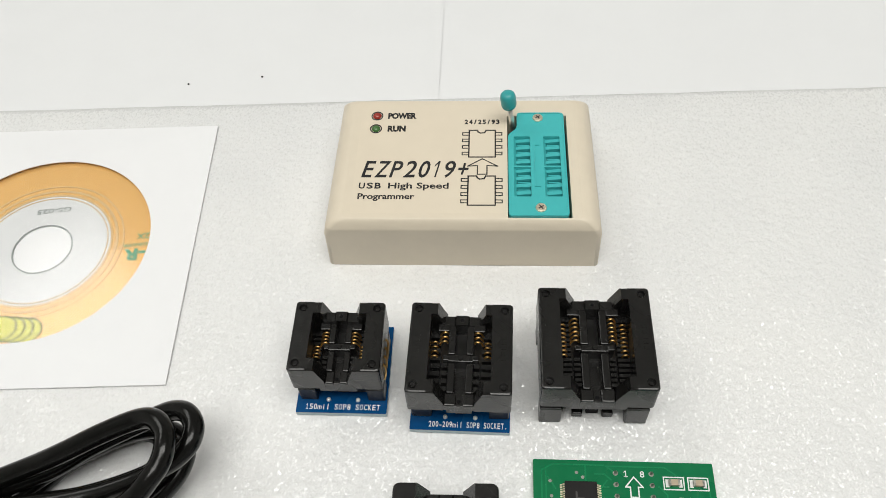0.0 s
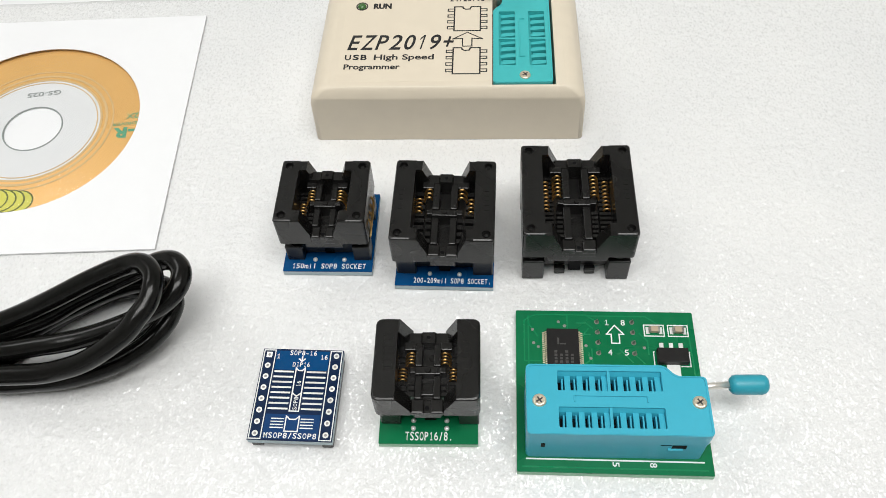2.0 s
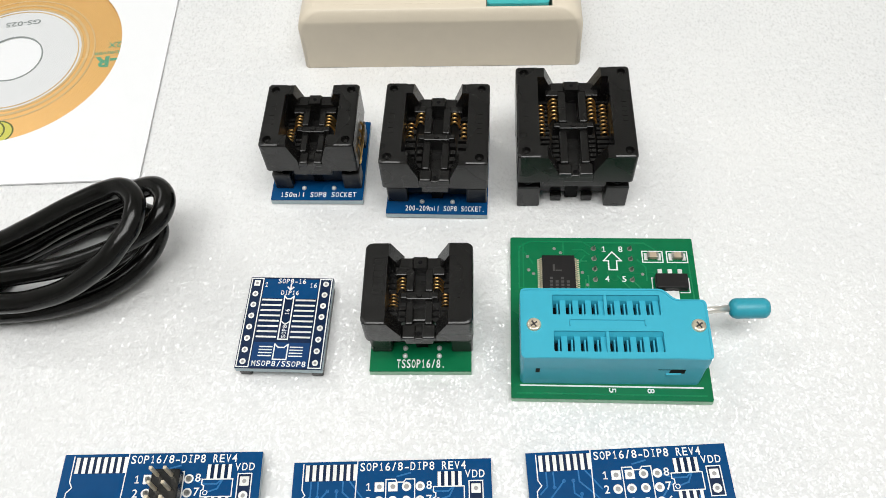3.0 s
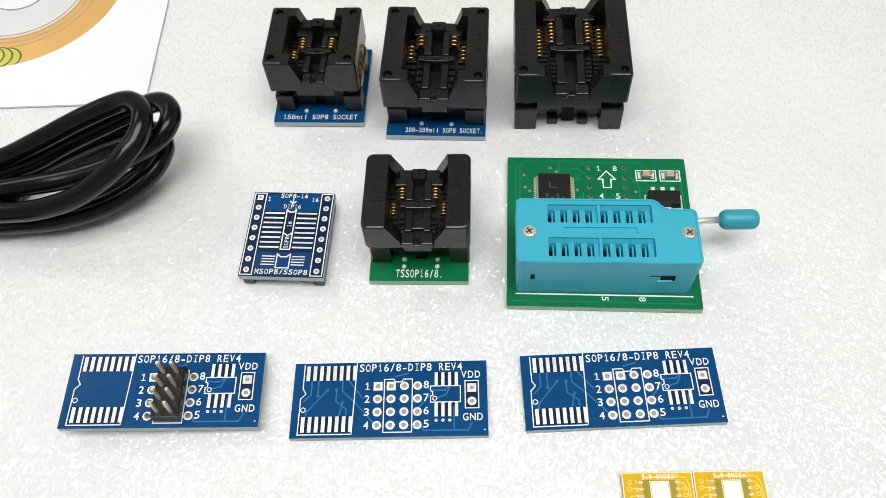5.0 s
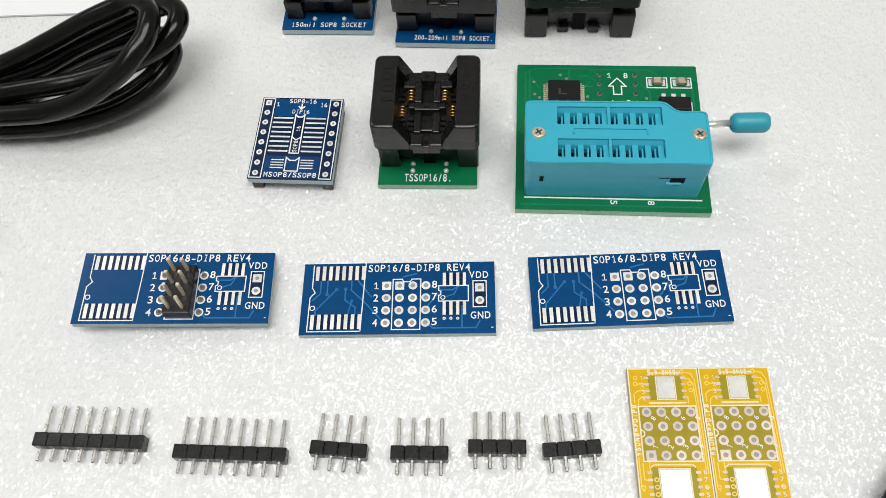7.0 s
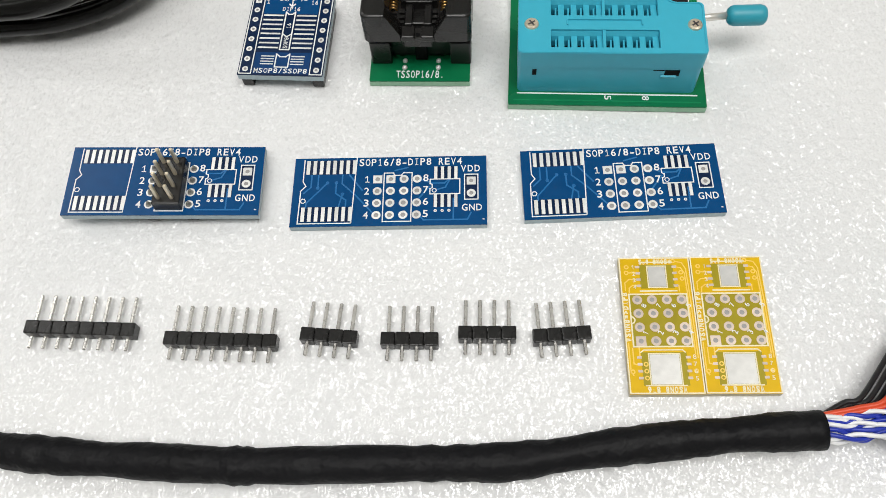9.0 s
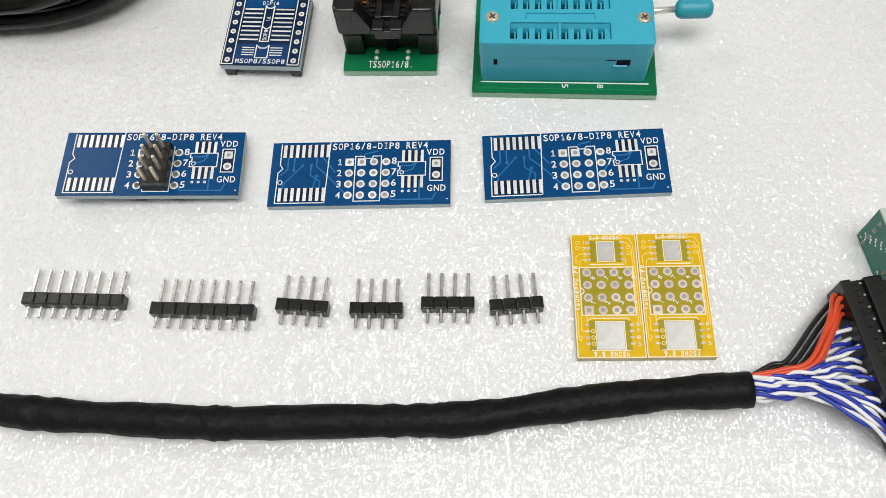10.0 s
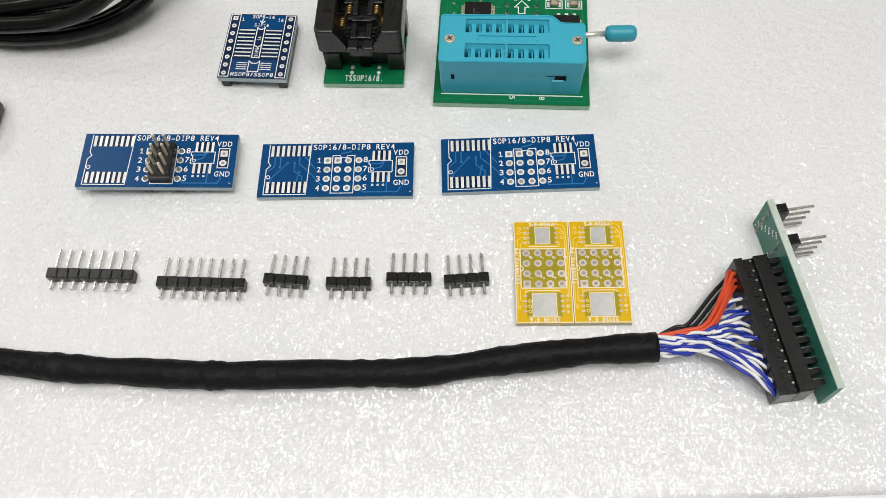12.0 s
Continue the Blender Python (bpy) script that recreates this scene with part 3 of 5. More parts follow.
def soic_socket(x, y, rz, w, d, top, foot, label, contacts, board=None, holes=True, well=0.30, notch=(0.25, 0.15), tongue=0.13, crown=3.5, skirt=8.6):
    """Black spring-loaded chip socket; board is (material, edge material, x0, x1, y0, y1, text) or None."""
    root = thing("chip_socket", x, y, 0, rz, label, "chip socket", "chip sockets")
    z0 = 0.0
    if board:
        mat, edge, bx0, bx1, by0, by1, words, tx, tw = board
        z0 = 1.7
        pcb = part("circuit_board", plate(rounded(bx0, bx1, by0, by1, 0.2, 2), [], 1.5, 1.75), mat, root)
        part("board_core", box(bx0 + 0.02, bx1 - 0.02, by0 + 0.02, by1 - 0.02, 0.15, 1.5), edge, pcb, "pale glass-fibre board core")
        lettering(words, tx, by0 + 0.75, 1.8, tw, 1.35 if holes else 1.8, SILK, pcb, mono=True)
        for sx, up in ((-3.4, 3.3), (3.4, 3.3), (-3.4, 5.0), (3.4, 5.0)) if not holes else ((-3.4, 3.2), (3.4, 3.2)):
            b = bmesh.new()
            bmesh.ops.create_uvsphere(b, u_segments=12, v_segments=8, radius=0.55, matrix=Matrix.Translation((sx, by0 + up, 1.8)))
            part("solder_joint", b, TIN, pcb, "", True)
    hw, hd = w / 2, d / 2
    zb = top - skirt
    wi = well * w
    # moving cover: two rails, notched end walls
    for s in (-1, 1):
        xs = sorted((s * wi, s * hw))
        pins = [(s * (hw - 1.75), q * (hd - 1.75), 0.95, 1.1) for q in (-1, 1)] if holes else []
        part("cover_rail", slab(xs[0], xs[1], -hd, hd, zb, top, 0.4, pins, 0.7 if holes else 1.3, s), BLACK, root)
    nt, nb, zn = notch[0] * w, notch[1] * w, top - 5.2
    for s in (-1, 1):
        cover = bmesh.new()
        ys = sorted((s * hd * 0.995, s * (hd - 3.0)))
        slope = (nt - nb) / (top - zn)
        lip = (nt - 0.4 * slope, top - 0.4)
        for m in (-1, 1):
            ends = sorted((s * hd, s * (hd - 3.0)))
            prism([(m * u, v) for u, v in ((wi + 0.01, zb + 0.05), (wi + 0.01, top - 0.4), lip, (nb, zn), (nb, zb + 0.05))], "y", *ends, cover)
            cap = prism([(m * u, v) for u, v in ((wi + 0.01, top - 0.4), (wi + 0.01, top - 0.12), (wi + 0.01, top - 0.001), (nt, top - 0.001), (nt - 0.12 * slope, top - 0.12), lip)], "y", *ends)
            for v in cap.verts:
                if abs(v.co.y) > hd - 0.01 and v.co.z > top - 0.2:
                    v.co.y -= s * (0.4 if v.co.z > top - 0.05 else 0.12)
            append(cover, cap)
        box(-nb - 0.1, nb + 0.1, ys[0] + 0.05, ys[1] - 0.05, zb, zn - 1.3, 0.15, cover)
        box(-tongue * w, tongue * w, ys[0] + 0.25, ys[1] - 0.25, zb - 1.9, zb + 0.3, 0.2, cover)
        part("cover_end", cover, BLACK, root)
    # lips beside the gap in the front wall
    for m in (-1, 1):
        xs = sorted((m * 0.03 * w, m * (nb - 0.1)))
        part("guide_lip", box(xs[0], xs[1], -hd - 0.1, -hd + 2.9, zn - 2.0, zn - 0.5, 0.3), BLACK, root)
    # no hole is cut: a dark disc paints its shade
    part("lip_hole", cyl((0, -hd + 1.2, zn - 1.4), (0, -hd + 1.2, zn - 1.22), 0.45, None, 12), RECESS_SHADE, root)
    # base with feet
    bm = box(-hw + 1.2, hw - 1.2, -hd + foot + (1.8 if board else 2.8), hd - 1.6, z0 + (0.6 if board else 1.7), zb + 0.6, 0.3)
    part("base", bm, BLACK, root)
    fw = 0.2 * w
    for sx in (-1, 1):
        for sy in (-1, 1):
            xs = sorted((sx * (hw - 0.3), sx * (hw - 0.3 - fw)))
            inset = foot if sy < 0 else 0.6
            ys = sorted((sy * (hd - inset), sy * (hd - inset - 4)))
            part("foot", box(xs[0], xs[1], ys[0], ys[1], z0, zb - 3.0, 0.3), BLACK, root)
            cx, cy = (xs[0] + xs[1]) / 2, (ys[0] + ys[1]) / 2
            helix = [Vector((cx + 1.3 * math.cos(0.6 * k), cy + 1.3 * math.sin(0.6 * k), zb - 3.1 + 0.074 * k)) for k in range(44)]
            part("spring", sweep(helix, 0.22, 6), BLACK, root, "dark coil spring", True)
    if holes:
        for sx in (-1, 1):
            for sy in (-1, 1):
                px, py = sx * (hw - 1.75), sy * (hd - 1.75)
                part("corner_pin", cyl((px, py, top - 1.2), (px, py, top - 0.55), 0.5, 0.4, 14), BLACK, root)
        for sx in (-1, 1):
            for k in range(5):
                yy = -2.6 + 1.3 * k
                part("moulded_mark", box(sx * (hw - 1.9) - 0.5, sx * (hw - 1.9) + 0.5, yy - 0.4, yy + 0.3, top - 0.02, top + 0.07), BLACK, root)
    else:
        # sunk badge on one rail, raised letters' strokes as plain bars on the other
        mx = -hw + 2.9
        part("moulded_mark", plate([(mx - 1.2, -2.6), (mx + 1.2, -2.6), (mx + 1.2, 5.4), (mx - 1.2, 5.4)], [[(mx - 1.0, -2.4), (mx + 1.0, -2.4), (mx + 1.0, 5.2), (mx - 1.0, 5.2)]], top - 0.02, top + 0.12), BLACK, root)
        for k in range(5):
            part("moulded_mark", box(mx - 0.75, mx + 0.75, -1.9 + 1.45 * k, -1.2 + 1.45 * k, top - 0.02, top + 0.12), BLACK, root)
        for k in range(7):
            part("moulded_mark", box(-mx - 0.5, -mx + 0.5, -3.4 + 1.15 * k, -2.8 + 1.15 * k, top - 0.02, top + 0.10), BLACK, root)
    # nest in the middle: a back frame with a slot, a cross bar, and two front rails over a tongue
    zi = top - 5.0
    ym = -0.4
    for m in (-1, 1):
        xs = sorted((m * 0.055 * w, m * 0.125 * w))
        part("nest_rail", box(xs[0], xs[1], ym + 0.8, hd - 3.4, zb - 1.5, zi + 0.9, 0.2), BLACK, root)
        part("nest_rail", box(xs[0], xs[1], -hd + 2.7, ym - 0.8, zb - 1.5, zi - 0.2, 0.2), BLACK, root)
        xs = sorted((m * 0.115 * w, m * 0.175 * w))
        part("nest_stop", box(xs[0], xs[1], ym - 0.6, ym + 0.6, zb, zi + 0.7, 0.15), BLACK, root)
        xs = sorted((m * 0.12 * w, m * 0.235 * w))
        part("nest_shelf", box(xs[0], xs[1], hd - 5.0, hd - 3.2, zb, zi + 1.1, 0.2), BLACK, root)
    part("nest_bar", box(-0.125 * w, 0.125 * w, ym - 0.85, ym + 0.85, zb - 1.5, zi + 0.55, 0.2), BLACK, root)
    part("nest_peg", cyl((0, ym, zi + 0.5), (0, ym, zi + 0.85), 0.62, 0.5, 14), BLACK, root)
    part("nest_tongue", box(-0.055 * w, 0.055 * w, -hd + 1.2, -hd + 4.6, zb - 1.5, zi - 2.4, 0.15), BLACK, root)
    # pit block painted near-black for the shade deep in the nest
    part("nest_pit", box(-0.055 * w, 0.055 * w, -hd + 3.0, hd - 4.5, z0 + 0.5, zb - 1.0), RECESS_SHADE, root)
    # raised back of the nest, dipped in the middle
    zc = top - crown - 0.5
    back = [(-0.2 * w, zb), (0.2 * w, zb), (0.2 * w, zc), (0.075 * w, zc), (0.06 * w, zc + 0.45), (-0.06 * w, zc + 0.45), (-0.075 * w, zc), (-0.2 * w, zc)]
    part("nest_back", prism(back, "y", hd - 3.6, hd - 1.2), BLACK, root)
    # dark disc on the nest back, painted shade of an uncut hole
    part("nest_hole", cyl((0, hd - 2.4, zc + 0.3), (0, hd - 2.4, zc + 0.47), 0.4, None, 12), RECESS_SHADE, root)
    # contact wafers: an outer comb all along, an inner one in the front half
    n, y0, y1 = contacts
    wafers = 8 if n < 8 else 14
    step = (d - 9.0) / (wafers - 1)
    outer, inner = bmesh.new(), bmesh.new()
    for sx in (-1, 1):
        for k in range(wafers):
            yy = -hd + 3.8 + step * k
            xs = sorted((sx * 0.205 * w, sx * (wi + 0.2)))
            box(xs[0], xs[1], yy - 0.3 * step, yy + 0.3 * step, zb - 1.0, zi - 0.9, 0, outer)
            if yy < ym - 1.0:
                xs = sorted((sx * 0.13 * w, sx * 0.185 * w))
                box(xs[0], xs[1], yy - 0.3 * step, yy + 0.3 * step, zb - 1.0, zi - 0.7, 0, inner)
    tagged(part("comb", outer, BLACK, root), kind="stuff")
    tagged(part("comb", inner, BLACK, root), kind="stuff")
    finger = None
    for sx in (-1, 1):
        for k in range(n):
            yy = y0 + (y1 - y0) * (k + 0.5) / n
            if finger is None:
                bend = [Vector((-0.9, 0, -1.0)), Vector((-0.55, 0, 0.1)), Vector((0.0, 0, 0.75)), Vector((0.6, 0, 0.7)), Vector((1.0, 0, 0.0))]
                finger = part("contact", sweep(smooth_path(bend, 3), min(0.27, 0.3 * (y1 - y0) / n), 6), GOLD, root, "gold-plated spring contact", True)
                finger.matrix_basis = pose(-0.175 * w * MM, yy * MM, zi * MM)
            else:
                again(finger, sx * 0.175 * w, yy, zi, 180 if sx > 0 else 0)
            again(finger, sx * (wi - 0.6), yy - 3.0, zi - 1.2, 180 if sx > 0 else 0)
    if not board:
        for sx in (-3.4, 3.4):
            part("locating_peg", box(sx - 1.2, sx + 1.2, -hd + 2.2, -hd + 3.6, 0.1, 2.0, 0.25), BLACK, root)
    if not holes or w > 21:
        return root
    for k in range(4):
        yy = -hd + 4.5 + 2.1 * k
        side = [Vector((hw - 0.1, yy, zb + 3.4)), Vector((hw + 0.45, yy - 0.2, zb + 2.6)), Vector((hw + 0.3, yy - 0.4, zb)), Vector((hw - 0.2, yy - 0.5, zb - 2.5))]
        part("contact", sweep(smooth_path(side, 3), 0.3, 5), GOLD, root, "gold-plated side contact")
    return root


soic_socket(-22.1, 168.3, -1.6, 20.2, 17.4, 18.6, 1.2, "small black chip socket on a blue adapter board", (4, 0.0, 3.5),
            (BLUE, FIBRE_EDGE, -10.7, 10.2, -10.6, 12.2, "150mil SOP8 SOCKET", -8.6, 17.2), notch=(0.215, 0.13), tongue=0.21, crown=2.3)
soic_socket(5.0, 165.2, -2.6, 22.6, 22.2, 18.6, 2.2, "medium black chip socket on a blue adapter board", (4, 3.0, 7.6),
            (BLUE, FIBRE_EDGE, -11.3, 11.2, -12.0, 11.6, "200-209mil SOP8 SOCKET.", -7.0, 17.6), notch=(0.235, 0.15), tongue=0.125)
soic_socket(34.5, 167.5, -1.2, 24.6, 25.2, 18.6, 0.8, "large black chip socket without a board, on its own feet", (8, 0.8, 9.6), well=0.31, notch=(0.25, 0.155), tongue=0.27)
soic_socket(2.1, 126.4, -0.8, 20.7, 17.6, 18.4, 2.2, "black chip socket on a bright green adapter board", (4, 0.7, 3.6),
            (GREEN, FIBRE_GREEN, -10.4, 9.8, -10.8, 8.8, "TSSOP16/8.", -5.0, 9.6), holes=False, well=0.285, notch=(0.28, 0.16), skirt=7.2)

# ---- green board with the cyan lever socket ----


def ring_pad(parent, x, y, z, r=0.86, hole=0.45, square=False, mat=TIN):
    outline = rounded(-r, r, -r, r, 0.06, 1) if square else circle(0, 0, r, 16)
    p = part("pad", plate(outline, [circle(0, 0, hole, 12)], 0, 0.05), mat, parent)
    p.matrix_basis = pose(x * MM, y * MM, z * MM)
    part("hole", cyl((0, 0, -0.4), (0, 0, 0.03), hole * 1.02, None, 12), PLATED, p)
    return p


def voltage_adapter():
    root = thing("adapter_board", 39.1, 127.6, 0, -1.8, "green voltage adapter circuit board with a cyan lever socket", "circuit board")
    pcb = part("circuit_board", plate(rounded(-19.2, 19.2, -18.4, 18.4, 0.3, 2), [], 1.55, 1.8), GREEN, root)
    part("board_core", box(-19.18, 19.18, -18.38, 18.38, 0.1, 1.55), FIBRE_GREEN, pcb, "pale green glass-fibre board core")
    bm = bmesh.new()
    for pts in ([(-16.5, 17), (-16.5, -2)], [(-8, 17.2), (-8, 14)], [(-14.5, 12), (-16.2, 14.8)], [(-3.5, 14), (-5, 12), (-5, 8)], [(-1.5, 15.6), (-3.6, 17.2), (9, 17.2), (12, 15)],
                [(6, 8), (8.6, 5), (8.6, 0)], [(-3, 9), (-3, 3)], [(17.9, 12), (18.2, 2)], [(3, 9), (5.5, 6)], [(-18, -17.3), (18, -17.3)], [(-6, 15.4), (-4, 15.4), (-2.6, 14.2)], [(-5.2, 12.6), (-3.2, 12.6)], [(-5.2, 5.0), (-3.6, 6.2), (-3.6, 8)], [(-14, 6), (-17.4, 6), (-17.4, 16), (-15, 17.4), (-4, 17.4)], [(7.4, 13), (9, 11.2), (9, 8)]):
        stroke(pts, 0.3, 1.8, bm, h=0.02)
    tagged(part("trace", bm, GREEN_TRACE, pcb, "faint lighter green copper traces"), kind="stuff")
    for px, py in ((-15.6, 13.6), (-15.4, 10.3), (-14.4, 9.4), (-9.9, 15.6), (-8.6, 14.6), (-4.2, 9.8), (-3.3, 6.8), (8.2, 9.5)):
        ring_pad(pcb, px, py, 1.8, 0.36, 0.22, mat=SOLDER)
    # memory chip
    chip = part("memory_chip", box(-12.6, -5.8, 1.6, 13.3, 1.95, 3.0, 0.15), CHIP, root, "black flat memory chip with fine leads")
    b = box(-10.4, -10.0, 9.4, 11.0, 3.0, 3.02)
    box(-9.9, -8.6, 9.4, 9.7, 3.0, 3.02, 0, b)
    for k in range(4):
        for q in range(7 - k % 2):
            box(-11.1 + 1.15 * k, -10.5 + 1.15 * k, 2.6 + 0.8 * q, 3.15 + 0.8 * q, 3.0, 3.02, 0, b)
    part("chip_mark", b, CHIP_PRINT, chip)
    lead = None
    for sx in (-1, 1):
        for k in range(22):
            yy = 2.0 + 0.51 * k
            if lead is None:
                lead = part("lead", prism([(0, 2.5), (0.3, 2.5), (0.55, 1.95), (0.95, 1.95), (0.95, 1.82), (0.5, 1.82), (0.2, 2.35), (0, 2.35)], "y", -0.15, 0.15), LEAD, chip)
                lead.matrix_basis = pose(-5.8 * MM, yy * MM, 0)
            else:
                again(lead, -5.8 if sx > 0 else -12.6, yy, 0, 0 if sx > 0 else 180)
    # header joints with pin tips
    tip = None
    for cx in (-1.6, 6.0):
        for k in range(4):
            yy = 15.7 - 2.54 * k
            ring_pad(pcb, cx, yy, 1.8, 0.55, 0.3, mat=SOLDER)
            b = cyl((0, 0, 1.8), (0.12, 0.1, 2.8), 0.34, 0.12, 10)
            if tip is None:
                tip = part("solder_joint", b, SOLDER, pcb)
                tip.matrix_basis = pose(cx * MM, yy * MM, 0)
            else:
                b.free()
                again(tip, cx, yy)
    z = 1.86
    for s, x0, y0 in (("1", 0.1, 14.9), ("8", 3.6, 14.9), ("4", 0.4, 7.6), ("5", 3.9, 7.6)):
        lettering(s, x0, y0, z, 0.9, 1.35, SILK, pcb, foot=True)
    part("printed_arrow", stroke([(1.35, 10.5), (1.35, 12.7), (0.35, 12.7), (2.2, 14.9), (4.05, 12.7), (3.05, 12.7), (3.05, 10.5)], 0.28, 1.82, None, True), SILK, pcb)
    lettering("1.8V Adapter", -2.4, 3.3, z, 13.8, 1.7, SILK, pcb, mono=True)
    lettering("5", -0.4, -16.0, z, 1.0, 1.3, SILK, pcb, rz=-90)
    lettering("8", 6.9, -16.0, z, 1.0, 1.3, SILK, pcb, rz=-90)
    part("printed_outline", stroke([(-17.3, -15.7), (17.4, -15.7)], 0.3, 1.82), SILK, pcb)
    # two capacitors
    for cx in (10.6, 15.7):
        part("printed_outline", stroke([(cx - 2.1, 12.4), (cx + 2.1, 12.4), (cx + 2.1, 15.1), (cx - 2.1, 15.1)], 0.25, 1.82, None, True), SILK, pcb)
        cap = part("capacitor", box(cx - 0.75, cx + 0.75, 13.1, 14.4, 1.85, 2.8, 0.1), CERAMIC, root, "tan ceramic capacitor")
        for sx in (-1, 1):
            xs = sorted((cx + sx * 0.7, cx + sx * 1.15))
            part("terminal", box(xs[0], xs[1], 13.05, 14.45, 1.83, 2.85, 0.08), SOLDER, cap)
            xs = sorted((cx + sx * 1.0, cx + sx * 1.75))
            part("pad", box(xs[0], xs[1], 12.9, 14.6, 1.8, 1.9), TIN, pcb)
    # regulator
    reg = part("regulator", box(10.5, 17.0, 5.4, 8.8, 1.95, 3.6, 0.2), CHIP, root, "black regulator with three leads and a tab")
    for k in range(3):
        part("lead", box(11.3 + 2.05 * k, 12.2 + 2.05 * k, 8.7, 10.6, 1.85, 2.2, 0.06), TIN, reg)
    part("tab", box(12.4, 15.2, 2.6, 5.5, 1.85, 2.15, 0.06), TIN, reg)
    part("printed_outline", stroke([(10.2, 8.6), (10.0, 8.6), (10.0, 5.2), (10.4, 5.2)], 0.22, 1.82), SILK, pcb)
    part("printed_outline", stroke([(17.3, 8.6), (17.5, 8.6), (17.5, 5.2), (15.6, 5.2)], 0.22, 1.82), SILK, pcb)
    lever_socket(root, -0.3, -8.0, 1.8, 0.4, CYAN, 11.9, False)
    return root


voltage_adapter()

# ---- long blue adapter boards ----


def blue_adapter(x, y, z, rz, ry, label, with_pins):
    root = thing("adapter_board", x, y, z, rz, label, "circuit board", "blue adapter boards", ry=ry)
    grid = [(-2.25 + 2.5 * i, 2.5 - 2.56 * k) for i in range(4) for k in range(4)]
    pcb = part("circuit_board", plate([(-18.35, -7.4), (18.35, -7.4), (18.35, 7.4), (-18.35, 7.4)], [circle(px, py, 0.4, 10) for px, py in grid], 1.4, 1.6), BLUE, root)
    part("board_core", box(-18.33, 18.33, -7.38, 7.38, 0.0, 1.38), FIBRE_EDGE, pcb, "pale glass-fibre board core")
    bm = bmesh.new()
    routes = ([(-14.9, 3.6), (-14.9, 1.0), (-16.2, -0.3)], [(-11.8, 1.9), (-15.6, -2.5), (-15.6, -3.4)], [(-13.6, 0.8), (-13.6, 3.6)], [(-10.1, 1.9), (-10.1, -0.4), (-8.1, -1.9), (-8.1, -3.2)], [(-9.0, 3.6), (-9.0, 1.7), (-6.4, -0.8), (-3.0, -4.6)],
                [(-7.7, 3.6), (-5.1, 0.2)], [(-8.8, -0.6), (-9.4, -3.2)], [(5.5, -1.9), (7.7, 0.8)], [(5.5, 2.4), (8.2, 1.5), (10.4, 1.5), (11.2, 2.2)], [(8.8, 0.0), (10.6, 0.6), (11.4, 2.2)], [(12.1, -1.9), (12.1, -6.1)], [(5.6, -5.2), (6.6, -6.3), (14.7, -6.3), (15.4, -4.9)], [(1, 4.4), (3.4, 5.0)])
    for pts in routes[8:] if with_pins else routes:
        stroke(pts, 0.28, 1.6, bm, h=0.02)
    tagged(part("trace", bm, TRACE, pcb, "faint lighter blue copper traces"), kind="stuff")
    for x0, x1, y0, y1 in ((-16.2, -6.8, 3.75, 6.85), (-16.6, -7.1, -6.5, -3.3), (8.35, 12.95, 2.5, 5.1), (8.35, 12.95, -3.65, -1.0), (14.35, 16.55, -1.95, 3.15)):
        part("dark_field", box(x0, x1, y0, y1, 1.5, 1.608), NAVY, pcb, "dark bare field between the pads")
    long_pad = None
    for k in range(8):
        for cy in (5.3, -4.85):
            if long_pad is None:
                long_pad = part("pad", box(-0.34, 0.34, -1.5, 1.5, 0, 0.05), TIN, pcb)
                long_pad.matrix_basis = pose((-15.7 + 1.27 * k) * MM, cy * MM, 1.6 * MM)
            else:
                again(long_pad, -15.7 + 1.27 * k - (0.35 if cy < 0 else 0), cy, 1.6)
    short_pad = None
    for k in range(4):
        for cy in (3.75, -2.3):
            if short_pad is None:
                short_pad = part("pad", box(-0.3, 0.3, -1.35, 1.35, 0, 0.05), TIN, pcb)
                short_pad.matrix_basis = pose((8.75 + 1.27 * k) * MM, cy * MM, 1.6 * MM)
            else:
                again(short_pad, 8.75 + 1.27 * k, cy, 1.6)
    ring_pad(pcb, -2.25, 2.5, 1.6, 0.86, 0.46, True)
    ring_pad(pcb, grid[4][0], grid[4][1], 1.6, 0.86, 0.46, True)
    for px, py in grid[1:4] + grid[5:]:
        ring_pad(pcb, px, py, 1.6, 0.86, 0.46)
    ring_pad(pcb, 15.45, 1.9, 1.6, 0.85, 0.4, True)
    ring_pad(pcb, 15.45, -0.75, 1.6, 0.85, 0.4)
    for k in range(3):
        ring_pad(pcb, 8.75 + 1.27 * k, -4.4, 1.6, 0.3, 0.15, mat=SILK)
    for px, py in () if with_pins else ((-13.6, 0.8), (-11.8, 1.9), (-10.1, 1.9), (-8.8, -0.6)):
        part("via", plate(circle(px, py, 0.34, 12), [circle(px, py, 0.2, 12)], 1.6, 1.65), TRACE, pcb)
    z = 1.66
    lettering("SOP16/8-DIP8 REV4", -5.9, 5.5, z, 19.6, 1.5, SILK, pcb, mono=True)
    for k, s in enumerate("1234"):
        lettering(s, -4.7, 1.8 - 2.56 * k, z, 0.95, 1.45, SILK, pcb, foot=True)
    for k, s in enumerate("8765"):
        lettering(s, 6.4, 1.95 - 2.56 * k, z, 1.0, 1.45, SILK, pcb)
    lettering("VDD", 13.5, 3.9, z, 3.6, 1.4, SILK, pcb, mono=True)
    lettering("GND", 13.7, -4.5, z, 3.7, 1.4, SILK, pcb, mono=True)
    bm = stroke([(-16.5, 6.95), (-16.5, 2.2), (-15.9, 1.2), (-16.8, 0.2), (-16.9, -6.8), (-6.9, -6.8)], 0.2, 1.62)
    stroke([(-6.4, 7.3), (-6.9, -6.8)], 0.2, 1.62, bm)
